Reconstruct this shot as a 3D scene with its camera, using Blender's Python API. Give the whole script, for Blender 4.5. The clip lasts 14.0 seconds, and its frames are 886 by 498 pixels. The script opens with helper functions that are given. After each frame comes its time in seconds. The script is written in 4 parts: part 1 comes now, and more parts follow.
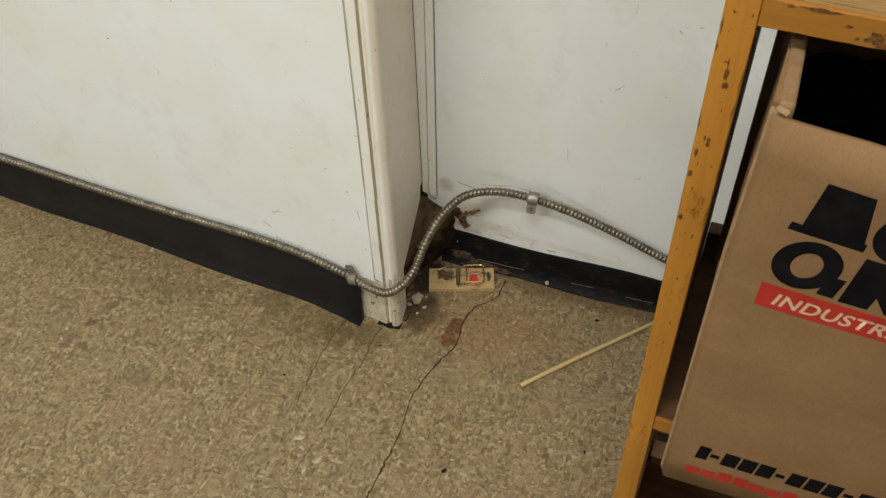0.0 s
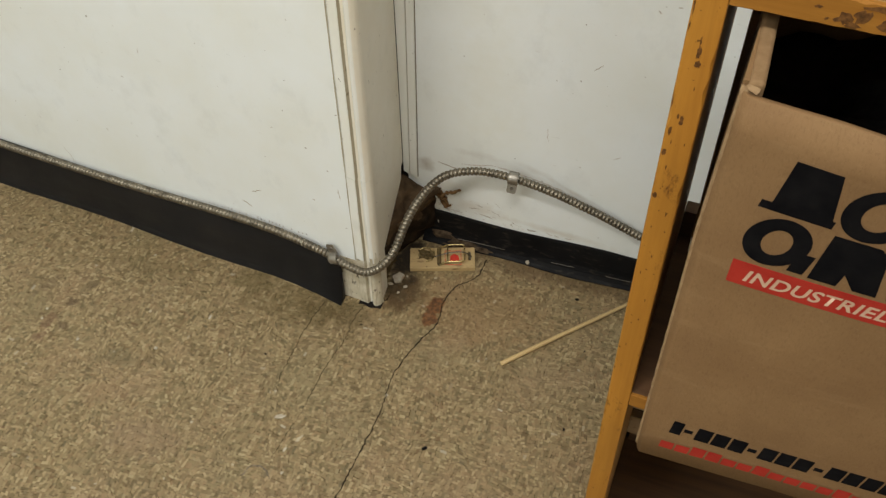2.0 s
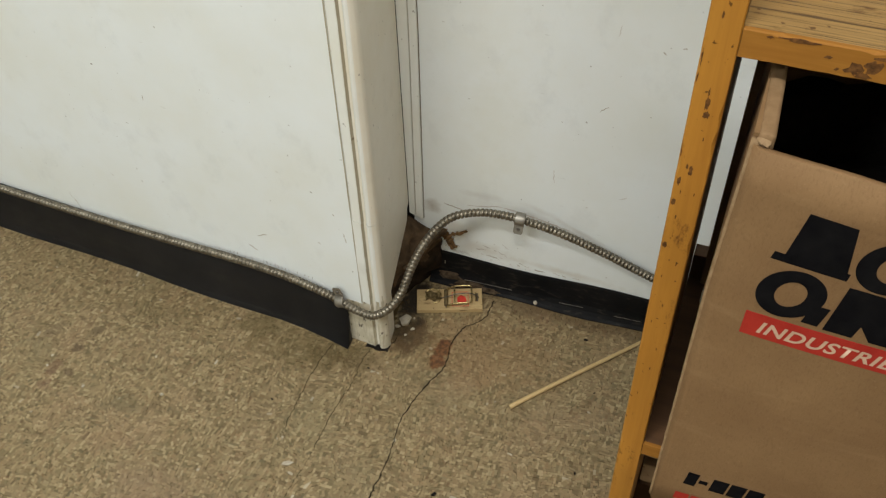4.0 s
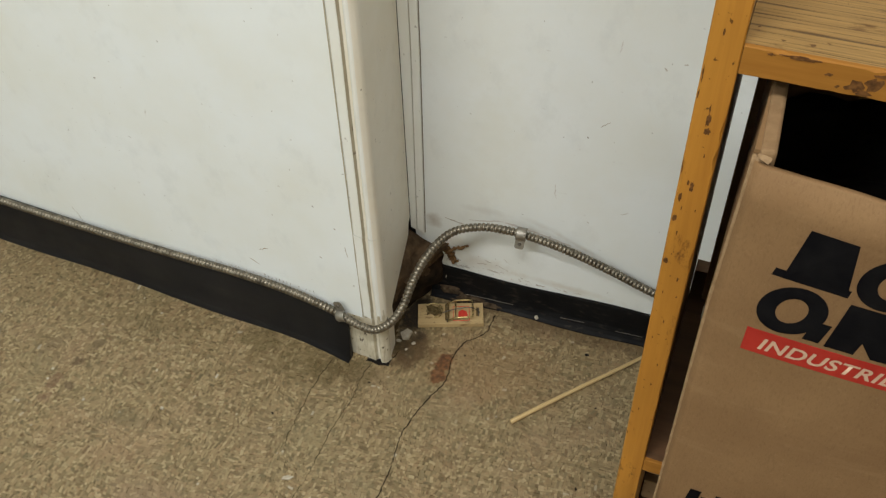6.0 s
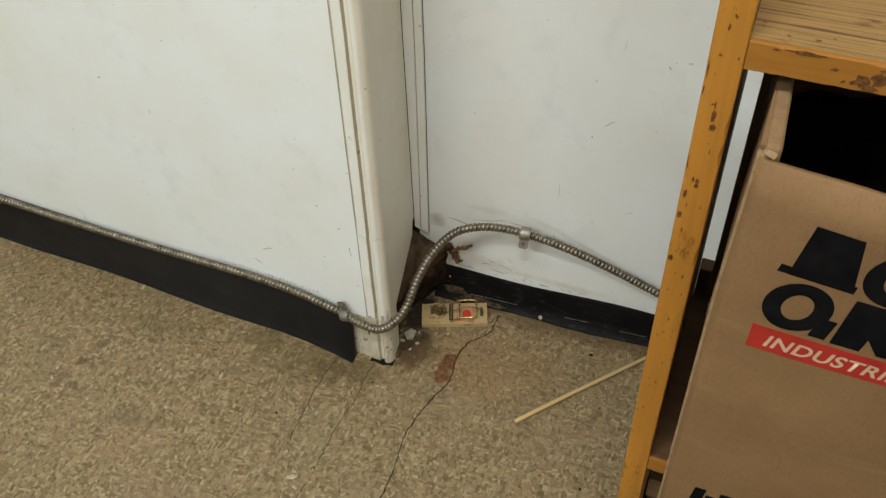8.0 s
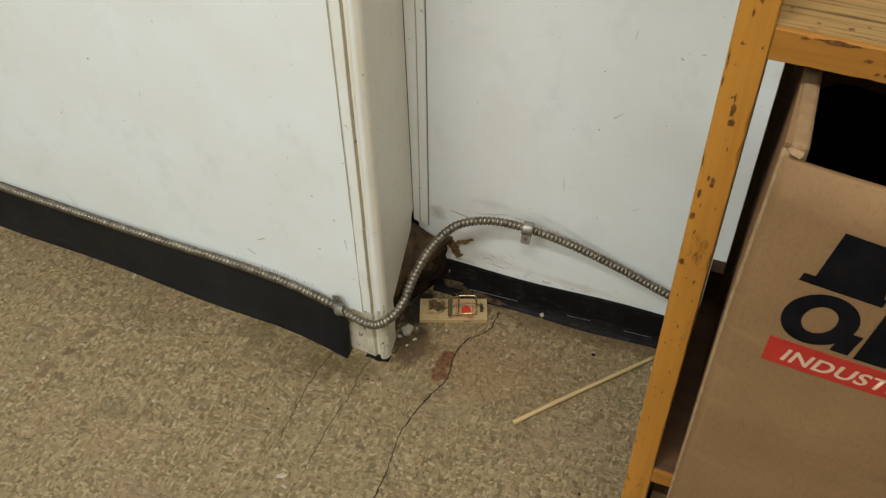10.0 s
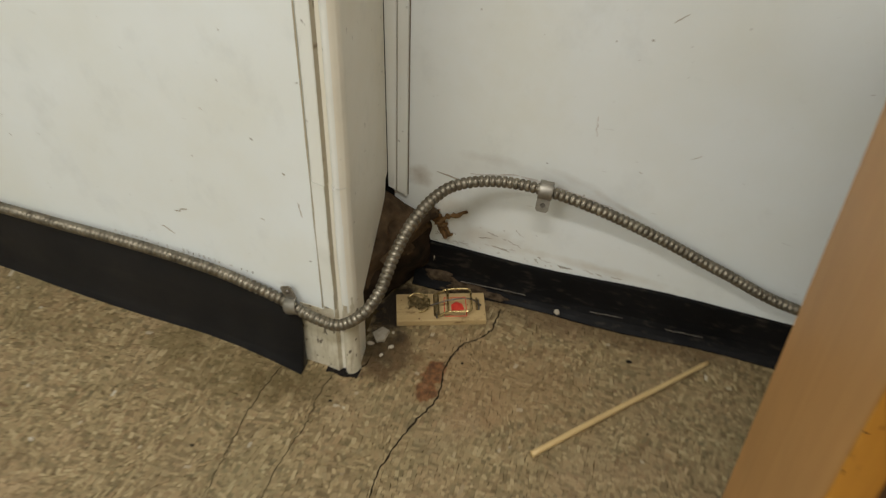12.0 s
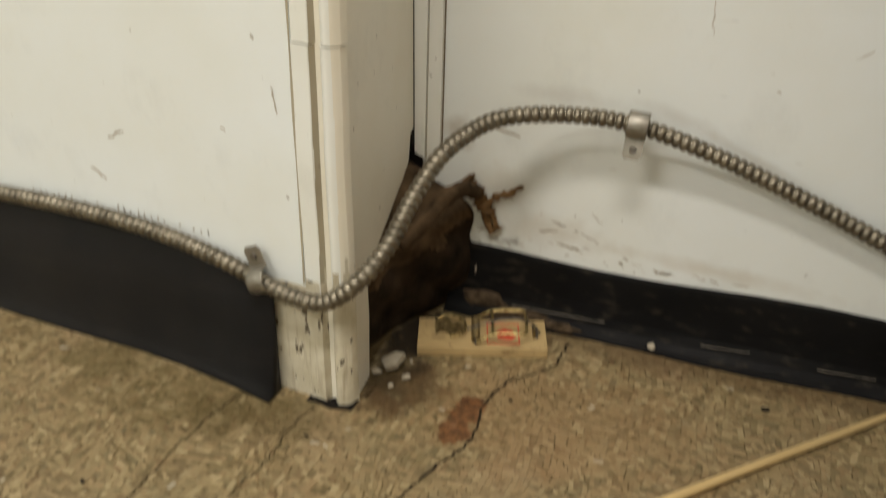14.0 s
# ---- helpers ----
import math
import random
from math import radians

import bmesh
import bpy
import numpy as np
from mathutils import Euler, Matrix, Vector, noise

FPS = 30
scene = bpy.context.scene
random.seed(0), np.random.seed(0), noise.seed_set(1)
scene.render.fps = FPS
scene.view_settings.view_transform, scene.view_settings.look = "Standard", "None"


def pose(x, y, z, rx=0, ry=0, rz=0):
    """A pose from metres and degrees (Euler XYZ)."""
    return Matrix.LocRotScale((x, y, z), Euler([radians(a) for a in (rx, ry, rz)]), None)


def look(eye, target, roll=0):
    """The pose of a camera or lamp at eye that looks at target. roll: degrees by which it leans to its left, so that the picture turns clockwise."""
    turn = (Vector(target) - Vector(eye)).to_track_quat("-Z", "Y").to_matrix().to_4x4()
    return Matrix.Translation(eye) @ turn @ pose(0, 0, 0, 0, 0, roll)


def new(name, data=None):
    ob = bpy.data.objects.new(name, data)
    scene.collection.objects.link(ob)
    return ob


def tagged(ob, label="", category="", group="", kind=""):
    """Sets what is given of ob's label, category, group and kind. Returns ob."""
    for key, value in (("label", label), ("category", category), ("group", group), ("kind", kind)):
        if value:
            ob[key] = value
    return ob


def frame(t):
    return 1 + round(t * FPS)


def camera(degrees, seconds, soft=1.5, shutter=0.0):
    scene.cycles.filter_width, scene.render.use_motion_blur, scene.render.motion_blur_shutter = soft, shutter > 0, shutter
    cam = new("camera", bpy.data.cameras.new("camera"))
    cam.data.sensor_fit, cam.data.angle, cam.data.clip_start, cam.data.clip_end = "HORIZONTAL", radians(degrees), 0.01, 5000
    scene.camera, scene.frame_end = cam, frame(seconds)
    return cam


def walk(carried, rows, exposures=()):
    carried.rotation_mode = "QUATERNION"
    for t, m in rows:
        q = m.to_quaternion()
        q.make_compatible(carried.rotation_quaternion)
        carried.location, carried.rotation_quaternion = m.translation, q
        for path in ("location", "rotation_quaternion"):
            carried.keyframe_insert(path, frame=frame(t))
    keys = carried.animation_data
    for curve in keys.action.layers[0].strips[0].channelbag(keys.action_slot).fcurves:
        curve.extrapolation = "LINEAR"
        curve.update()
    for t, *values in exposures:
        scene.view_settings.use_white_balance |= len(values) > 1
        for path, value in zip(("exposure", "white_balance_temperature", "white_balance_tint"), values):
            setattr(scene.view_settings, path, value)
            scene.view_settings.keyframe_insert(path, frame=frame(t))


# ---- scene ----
cam = camera(49.1, 14.0, 1.25, 0.8)
PATH = [
    (0, (0.384, -0.769, 1.11), (-0.102, 0.48, -0.374), -1.9),
    (0.5, (0.385, -0.772, 1.109), (-0.089, 0.47, -0.385), -2.1),
    (1, (0.387, -0.773, 1.109), (-0.081, 0.466, -0.39), -1.5),
    (1.5, (0.39, -0.771, 1.109), (-0.05, 0.461, -0.405), -0.7),
    (2, (0.391, -0.772, 1.112), (-0.056, 0.46, -0.398), -0.9),
    (2.5, (0.384, -0.757, 1.114), (-0.089, 0.515, -0.354), -2.0),
    (3, (0.385, -0.756, 1.114), (-0.088, 0.518, -0.352), -2.0),
    (5.5, (0.385, -0.76, 1.117), (-0.093, 0.525, -0.34), -1.7),
    (6, (0.385, -0.757, 1.116), (-0.098, 0.536, -0.33), -1.8),
    (6.5, (0.384, -0.759, 1.118), (-0.102, 0.545, -0.318), -1.9),
    (7, (0.385, -0.76, 1.118), (-0.106, 0.545, -0.316), -2.1),
    (7.5, (0.386, -0.759, 1.116), (-0.11, 0.544, -0.318), -2.1),
    (8, (0.385, -0.759, 1.113), (-0.106, 0.535, -0.33), -2.0),
    (8.5, (0.384, -0.757, 1.106), (-0.102, 0.532, -0.344), -1.8),
    (11, (0.359, -0.678, 1.024), (-0.136, 0.596, -0.437), -0.9),
    (11.2, (0.337, -0.666, 0.996), (-0.083, 0.643, -0.471), 0.1),
    (11.5, (0.292, -0.640, 0.926), (-0.019, 0.686, -0.538), 2.8),
    (11.8, (0.273, -0.596, 0.851), (-0.098, 0.750, -0.581), 0.8),
    (12, (0.264, -0.571, 0.795), (-0.126, 0.801, -0.607), 1.6),
    (12.2, (0.273, -0.539, 0.748), (-0.163, 0.852, -0.617), 1.2),
    (12.5, (0.272, -0.510, 0.664), (-0.195, 0.946, -0.626), 2.0),
    (12.8, (0.266, -0.481, 0.582), (-0.232, 1.037, -0.611), 0.7),
    (13, (0.256, -0.479, 0.523), (-0.262, 1.097, -0.595), 0.6),
    (13.2, (0.247, -0.468, 0.484), (-0.262, 1.068, -0.681), 0.9),
    (13.5, (0.234, -0.472, 0.441), (-0.251, 1.079, -0.725), 3.8),
    (13.7, (0.248, -0.471, 0.426), (-0.307, 1.104, -0.660), 2.2),
    (14, (0.259, -0.476, 0.412), (-0.364, 1.171, -0.535), 0.8),
]
walk(cam, [(t, look(eye, target, roll)) for t, eye, target, roll in PATH],
     ((0.0, 0.0, 6650, 12), (2.0, 0.0, 6600, 11), (2.4, 0.0, 6380, 10), (10.8, 0.0, 6400, 10), (11.5, -0.12, 6560, 10), (12.3, -0.12, 6700, 11), (13.0, 0.0, 6900, 11), (13.5, 0.08, 7050, 12), (14.0, 0.13, 6980, 12)))

# ---- world and light ----
world = bpy.data.worlds.new("world")
scene.world = world
world.use_nodes = True
world.node_tree.nodes["Background"].inputs[0].default_value = (0.5, 0.5, 0.5, 1)
world.node_tree.nodes["Background"].inputs[1].default_value = 0.02


def ceiling_lamp(name, x, y, z, sx, sy, watts, colour):
    data = bpy.data.lights.new(name, "AREA")
    data.shape, data.size, data.size_y, data.energy, data.color = "RECTANGLE", sx, sy, watts, colour
    ob = new(name, data)
    ob.location = (x, y, z)
    return ob


ceiling_lamp("tube_lamp", 0.37, -1.12, 2.55, 1.2, 0.22, 38.5, (1.0, 0.985, 0.945))
# unseen fill lamp, added to brighten the left floor and the box's end
ceiling_lamp("tube_lamp", -1.05, -2.20, 2.55, 1.2, 0.22, 37, (1.0, 0.985, 0.945))


# ---- materials ----
def shader(name, rough=0.6, metal=0.0, spec=0.4):
    m = bpy.data.materials.new(name)
    m.use_nodes = True
    nt = m.node_tree
    b = nt.nodes["Principled BSDF"]
    b.inputs["Roughness"].default_value = rough
    b.inputs["Metallic"].default_value = metal
    b.inputs["Specular IOR Level"].default_value = spec
    return m, nt, b


def node(nt, kind, **sets):
    n = nt.nodes.new(kind)
    for k, v in sets.items():
        if k in n.inputs:
            n.inputs[k].default_value = v
    return n


def coords(nt, scale=(1, 1, 1), turn=(0, 0, 0), shift=(0, 0, 0)):
    c = nt.nodes.new("ShaderNodeTexCoord")
    mp = nt.nodes.new("ShaderNodeMapping")
    mp.inputs["Scale"].default_value = scale
    mp.inputs["Rotation"].default_value = turn
    mp.inputs["Location"].default_value = shift
    nt.links.new(c.outputs["Object"], mp.inputs["Vector"])
    return mp.outputs[0]


def noise_tex(nt, vec, scale, detail=4.0, rough=0.55, distort=0.0):
    n = node(nt, "ShaderNodeTexNoise", Scale=scale, Detail=detail, Roughness=rough, Distortion=distort)
    nt.links.new(vec, n.inputs["Vector"])
    return n.outputs["Fac"]


def ramp(nt, fac, stops, constant=False):
    r = nt.nodes.new("ShaderNodeValToRGB")
    e = r.color_ramp.elements
    while len(e) < len(stops):
        e.new(0.5)
    for el, (p, c) in zip(e, stops):
        el.position, el.color = p, (*c, 1) if len(c) == 3 else c
    if constant:
        r.color_ramp.interpolation = "CONSTANT"
    nt.links.new(fac, r.inputs[0])
    return r.outputs[0]


def grey(v):
    return (v, v, v)


def mix(nt, fac, a, b, mode="MIX"):
    m = nt.nodes.new("ShaderNodeMix")
    m.data_type, m.blend_type = "RGBA", mode
    for sock, val in ((m.inputs[0], fac), (m.inputs[6], a), (m.inputs[7], b)):
        if isinstance(val, (int, float)):
            sock.default_value = val
        elif isinstance(val, tuple):
            sock.default_value = (*val, 1)
        else:
            nt.links.new(val, sock)
    return m.outputs[2]


def maths(nt, op, a, b=0.0):
    m = nt.nodes.new("ShaderNodeMath")
    m.operation = op
    for sock, val in zip(m.inputs, (a, b)):
        if isinstance(val, (int, float)):
            sock.default_value = val
        else:
            nt.links.new(val, sock)
    return m.outputs[0]


def bump(nt, b, height, strength, dist):
    n = node(nt, "ShaderNodeBump", Strength=strength, Distance=dist)
    nt.links.new(height, n.inputs["Height"])
    nt.links.new(n.outputs[0], b.inputs["Normal"])


def paint(name, base, dirt, amount=0.5, rough=0.45, specks=0.745):
    """Old gloss paint: blotches, fine specks, roller relief."""
    m, nt, b = shader(name, rough)
    v = coords(nt)
    blotch = ramp(nt, noise_tex(nt, v, 7, 5), [(0.35, grey(0)), (0.75, grey(amount))])
    col = mix(nt, blotch, base, tuple(c * k for c, k in zip(base, (0.93, 0.90, 0.82))))
    speck = ramp(nt, noise_tex(nt, v, 130, 2), [(specks, grey(0)), (specks + 0.045, grey(0.7))])
    col = mix(nt, speck, col, dirt)
    smear = ramp(nt, noise_tex(nt, coords(nt, (1, 1, 0.7), (0, 0, 0), (4, 2, 9)), 21, 6, 0.65), [(0.55, grey(0)), (0.80, grey(0.30 * amount))])
    col = mix(nt, smear, col, tuple(c * 0.55 for c in base))
    scuff = ramp(nt, noise_tex(nt, coords(nt, (30, 30, 140), (0.3, 0.5, 0.2)), 1, 3), [(0.73, grey(0)), (0.83, grey(0.35))])
    col = mix(nt, scuff, col, dirt)
    nt.links.new(col, b.inputs["Base Color"])
    nt.links.new(ramp(nt, noise_tex(nt, v, 25, 3), [(0.3, grey(rough - 0.08)), (0.7, grey(rough + 0.12))]), b.inputs["Roughness"])
    bump(nt, b, noise_tex(nt, v, 260, 3), 0.10, 0.001)
    return m


WALL = paint("wall_paint", (0.80, 0.845, 0.85), (0.20, 0.17, 0.13), 0.75)

TRIM = paint("trim_paint", (0.80, 0.82, 0.79), (0.12, 0.09, 0.06), 0.9, 0.35, 0.71)
# dirt of grooves and joints, with the moulding groove's shade painted in
GROOVE = paint("groove_dirt_and_shade", (0.40, 0.36, 0.27), (0.12, 0.09, 0.05), 0.9, 0.5, 0.68)
SIDE = paint("return_paint", (0.78, 0.75, 0.65), (0.14, 0.10, 0.06), 0.9, 0.4, 0.725)


def foot_paint():
    """Cracked, yellowed gloss paint with brown runs and bare chips."""
    m, nt, b = shader("worn_foot_paint", 0.45)
    v = coords(nt)
    col = ramp(nt, noise_tex(nt, v, 60, 5), [(0.3, (0.50, 0.45, 0.32)), (0.7, (0.68, 0.64, 0.52))])
    runs = ramp(nt, noise_tex(nt, coords(nt, (210, 210, 26)), 1, 4), [(0.50, grey(0)), (0.70, grey(0.45))])
    col = mix(nt, runs, col, (0.23, 0.165, 0.085))
    chips = ramp(nt, noise_tex(nt, coords(nt, (150, 150, 70)), 1, 4), [(0.60, grey(0)), (0.64, grey(0.9))])
    col = mix(nt, chips, col, (0.075, 0.055, 0.034))
    nt.links.new(col, b.inputs["Base Color"])
    bump(nt, b, noise_tex(nt, v, 170, 4), 0.35, 0.001)
    return m


FOOT = foot_paint()
CEIL = paint("ceiling_paint", (0.78, 0.78, 0.75), (0.5, 0.5, 0.46))


def spot(nt, vec, x, y, rx, ry, turn=0.0, wob=0.35, scale=60.0, lo=0.75, hi=1.05):
    """A mask, one inside an uneven oval on the floor."""
    c, s = math.cos(turn), math.sin(turn)
    sep = nt.nodes.new("ShaderNodeSeparateXYZ")
    nt.links.new(vec, sep.inputs[0])
    dx, dy = maths(nt, "SUBTRACT", sep.outputs[0], x), maths(nt, "SUBTRACT", sep.outputs[1], y)
    u = maths(nt, "ADD", maths(nt, "MULTIPLY", dx, c / rx), maths(nt, "MULTIPLY", dy, s / rx))
    w = maths(nt, "ADD", maths(nt, "MULTIPLY", dx, -s / ry), maths(nt, "MULTIPLY", dy, c / ry))
    d = maths(nt, "SQRT", maths(nt, "ADD", maths(nt, "MULTIPLY", u, u), maths(nt, "MULTIPLY", w, w)))
    n = maths(nt, "MULTIPLY", maths(nt, "SUBTRACT", noise_tex(nt, vec, scale, 4), 0.5), 2 * wob * 2)
    return ramp(nt, maths(nt, "ADD", d, n), [(max(0.0, lo * 0.5), grey(1)), (min(1.0, hi * 0.5 + 0.25), grey(0))])


def grimy_wall():
    """The same paint with brown stains by the cove and the hole, and soft grey bands along the cable."""
    m = paint("grimy_wall_paint", (0.80, 0.845, 0.85), (0.20, 0.17, 0.13), 0.75)
    nt = m.node_tree
    b = nt.nodes["Principled BSDF"]
    col = b.inputs["Base Color"].links[0].from_socket
    v = coords(nt, (1, 1, 1), (-math.pi / 2, 0, 0))
    for x, z, rx, rz, turn, colour, amount in ((0.105, 0.080, 0.075, 0.022, -0.1, (0.52, 0.46, 0.36), 0.40), (0.062, 0.110, 0.035, 0.030, 0.0, (0.52, 0.46, 0.36), 0.35),
                                               (0.105, 0.187, 0.060, 0.010, 0.0, (0.55, 0.53, 0.48), 0.4), (0.190, 0.181, 0.045, 0.008, -0.3, (0.55, 0.53, 0.48), 0.35),
                                               (0.240, 0.160, 0.060, 0.006, -0.4, (0.50, 0.46, 0.38), 0.4), (0.230, 0.070, 0.110, 0.010, -0.05, (0.52, 0.46, 0.36), 0.4),
                                               (0.120, 0.330, 0.070, 0.160, 0.0, (0.70, 0.71, 0.63), 0.3), (0.030, 0.145, 0.022, 0.022, 0.0, (0.34, 0.28, 0.20), 0.6)):
        col = mix(nt, maths(nt, "MULTIPLY", spot(nt, v, x, z, rx, rz, turn, 0.30, 50.0, 0.2, 1.1), amount), col, colour)
    nt.links.new(col, b.inputs["Base Color"])
    return m


WALL_R = grimy_wall()


def coords_shift(nt, v, by):
    add = nt.nodes.new("ShaderNodeVectorMath")
    add.operation = "ADD"
    nt.links.new(v, add.inputs[0])
    add.inputs[1].default_value = by
    return add.outputs[0]


def floor_material(name, source):
    """Inlaid vinyl chips. source: "cells" for the far floor, "island" or "object" for built chips."""
    m, nt, b = shader(name, 0.5)
    v = nt.nodes.new("ShaderNodeNewGeometry").outputs["Position"]
    if source == "cells":
        vo = nt.nodes.new("ShaderNodeTexVoronoi")
        vo.voronoi_dimensions, vo.distance = "2D", "CHEBYCHEV"
        vo.inputs["Scale"].default_value, vo.inputs["Randomness"].default_value = 176, 0.8
        nt.links.new(v, vo.inputs["Vector"])
        chance = vo.outputs["Color"]
    else:
        if source == "island":
            geo = nt.nodes.new("ShaderNodeNewGeometry")
            one = geo.outputs["Random Per Island"]
        else:
            info = nt.nodes.new("ShaderNodeObjectInfo")
            one = info.outputs["Random"]
        white_noise = nt.nodes.new("ShaderNodeTexWhiteNoise")
        white_noise.noise_dimensions = "1D"
        nt.links.new(maths(nt, "MULTIPLY", one, 977.0), white_noise.inputs["W"])
        chance = white_noise.outputs["Color"]
    sep = nt.nodes.new("ShaderNodeSeparateColor")
    nt.links.new(chance, sep.inputs[0])
    chips = ramp(nt, sep.outputs[0], [(0.0, (0.085, 0.057, 0.024)), (0.16, (0.165, 0.118, 0.056)), (0.5, (0.268, 0.196, 0.100)),
                                      (0.85, (0.350, 0.264, 0.140)), (1.0, (0.490, 0.390, 0.222))])
    tint = ramp(nt, sep.outputs[2], [(0.0, (0.275, 0.155, 0.075)), (0.15, (0.255, 0.180, 0.089)), (0.5, (0.255, 0.190, 0.094)), (0.85, (0.215, 0.184, 0.088)), (1.0, (0.250, 0.222, 0.130))])
    col = mix(nt, 0.3, chips, tint)
    fibre = ramp(nt, noise_tex(nt, v, 900, 3, 0.7), [(0.3, grey(0.22)), (0.6, grey(0))])
    col = mix(nt, fibre, col, (0.105, 0.074, 0.036))
    pink = ramp(nt, noise_tex(nt, v, 11, 4), [(0.50, grey(0)), (0.72, grey(0.38))])
    col = mix(nt, pink, col, (0.320, 0.212, 0.122))
    green = ramp(nt, noise_tex(nt, coords_shift(nt, v, (5.0, 2.0, 0.0)), 9, 4), [(0.52, grey(0)), (0.74, grey(0.35))])
    col = mix(nt, green, col, (0.190, 0.166, 0.086))
    white = ramp(nt, sep.outputs[1], [(0.9994, grey(0)), (0.9998, grey(0.6))])
    col = mix(nt, white, col, (0.62, 0.58, 0.47))
    broad = ramp(nt, noise_tex(nt, v, 6, 5), [(0.35, grey(0)), (0.7, grey(0.45))])
    col = mix(nt, maths(nt, "MULTIPLY", broad, 0.3), col, (0.20, 0.155, 0.085))
    grime = ramp(nt, noise_tex(nt, v, 38, 4), [(0.62, grey(0)), (0.82, grey(0.35))])
    col = mix(nt, grime, col, (0.14, 0.105, 0.055))
    stains = (
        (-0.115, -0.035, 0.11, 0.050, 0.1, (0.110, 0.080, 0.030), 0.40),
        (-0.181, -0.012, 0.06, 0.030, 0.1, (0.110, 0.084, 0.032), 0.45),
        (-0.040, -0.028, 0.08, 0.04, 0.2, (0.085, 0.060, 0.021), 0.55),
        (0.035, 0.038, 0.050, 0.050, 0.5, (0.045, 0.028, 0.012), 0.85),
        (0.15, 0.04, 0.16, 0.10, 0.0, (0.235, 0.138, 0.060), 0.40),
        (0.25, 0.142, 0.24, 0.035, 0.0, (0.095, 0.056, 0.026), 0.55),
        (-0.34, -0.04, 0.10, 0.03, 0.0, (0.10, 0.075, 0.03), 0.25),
        (-0.408, -0.097, 0.026, 0.020, 0.4, (0.115, 0.082, 0.042), 0.65),
        (-0.416, -0.135, 0.016, 0.020, -0.3, (0.095, 0.062, 0.032), 0.7),
        (-0.404, -0.176, 0.014, 0.020, 0.3, (0.095, 0.058, 0.030), 0.65),
        (-0.428, -0.172, 0.016, 0.030, -0.2, (0.16, 0.088, 0.050), 0.55),
        (-0.424, -0.204, 0.022, 0.016, 0.3, (0.17, 0.095, 0.055), 0.5),
        (-0.47, -0.12, 0.020, 0.045, -0.4, (0.15, 0.105, 0.058), 0.45),
        (-0.300, -0.198, 0.050, 0.020, 0.2, (0.130, 0.108, 0.055), 0.45),
        (-0.289, -0.255, 0.060, 0.030, 0.3, (0.300, 0.185, 0.105), 0.25),
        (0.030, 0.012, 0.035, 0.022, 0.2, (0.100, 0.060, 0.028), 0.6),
        # not a stain: the broken corner's shade put into the floor colour
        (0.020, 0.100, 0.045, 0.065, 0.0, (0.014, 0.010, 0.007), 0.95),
        (-0.20, -0.30, 0.09, 0.05, 0.3, (0.24, 0.165, 0.098), 0.40),
    )
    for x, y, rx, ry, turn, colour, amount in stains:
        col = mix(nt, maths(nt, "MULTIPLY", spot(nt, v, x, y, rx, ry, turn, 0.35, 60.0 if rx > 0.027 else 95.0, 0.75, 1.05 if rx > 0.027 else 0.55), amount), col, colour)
    rust = spot(nt, v, 0.0875, 0.0290, 0.021, 0.032, -0.1, 0.16, 110, 0.95, 0.72)
    low = spot(nt, v, 0.0860, 0.0065, 0.022, 0.027, 0.2, 0.16, 110, 0.95, 0.72)
    streak = ramp(nt, noise_tex(nt, v, 150, 3), [(0.35, (0.062, 0.022, 0.007)), (0.62, (0.190, 0.080, 0.028))])
    col = mix(nt, maths(nt, "MULTIPLY", maths(nt, "MAXIMUM", rust, low), 0.92), col, streak)
    nt.links.new(col, b.inputs["Base Color"])
    nt.links.new(ramp(nt, noise_tex(nt, v, 15, 4), [(0.3, grey(0.38)), (0.7, grey(0.62))]), b.inputs["Roughness"])
    bump(nt, b, noise_tex(nt, v, 420, 3), 0.10, 0.0004)
    return m


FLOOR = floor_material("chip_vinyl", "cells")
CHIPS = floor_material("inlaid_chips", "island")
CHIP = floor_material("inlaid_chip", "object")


def rubber():
    m, nt, b = shader("cove_rubber", 0.55, 0, 0.09)
    v = coords(nt)
    col = ramp(nt, noise_tex(nt, v, 14, 5), [(0.3, (0.0045, 0.0046, 0.0050)), (0.75, (0.0112, 0.0108, 0.0108))])
    dust = ramp(nt, noise_tex(nt, coords(nt, (60, 60, 160)), 1, 5), [(0.56, grey(0)), (0.85, grey(0.45))])
    col = mix(nt, dust, col, (0.11, 0.090, 0.065))
    nt.links.new(col, b.inputs["Base Color"])
    nt.links.new(ramp(nt, noise_tex(nt, v, 40, 4), [(0.3, grey(0.42)), (0.7, grey(0.62))]), b.inputs["Roughness"])
    bump(nt, b, noise_tex(nt, v, 30, 4), 0.2, 0.002)
    return m


RUBBER = rubber()


def smooth_rubber():
    """Cleaner slate-black rubber with a dull sheen."""
    m, nt, b = shader("slate_cove_rubber", 0.45, 0, 0.24)
    v = coords(nt)
    col = ramp(nt, noise_tex(nt, v, 10, 5), [(0.3, (0.0070, 0.0073, 0.0083)), (0.75, (0.0145, 0.0140, 0.0145))])
    dust = ramp(nt, noise_tex(nt, coords(nt, (14, 14, 60)), 1, 5), [(0.55, grey(0)), (0.85, grey(0.2))])
    col = mix(nt, dust, col, (0.060, 0.052, 0.042))
    nt.links.new(col, b.inputs["Base Color"])
    nt.links.new(ramp(nt, noise_tex(nt, v, 26, 4), [(0.3, grey(0.40)), (0.7, grey(0.56))]), b.inputs["Roughness"])
    bump(nt, b, noise_tex(nt, v, 22, 3), 0.12, 0.002)
    return m


SLATE = smooth_rubber()


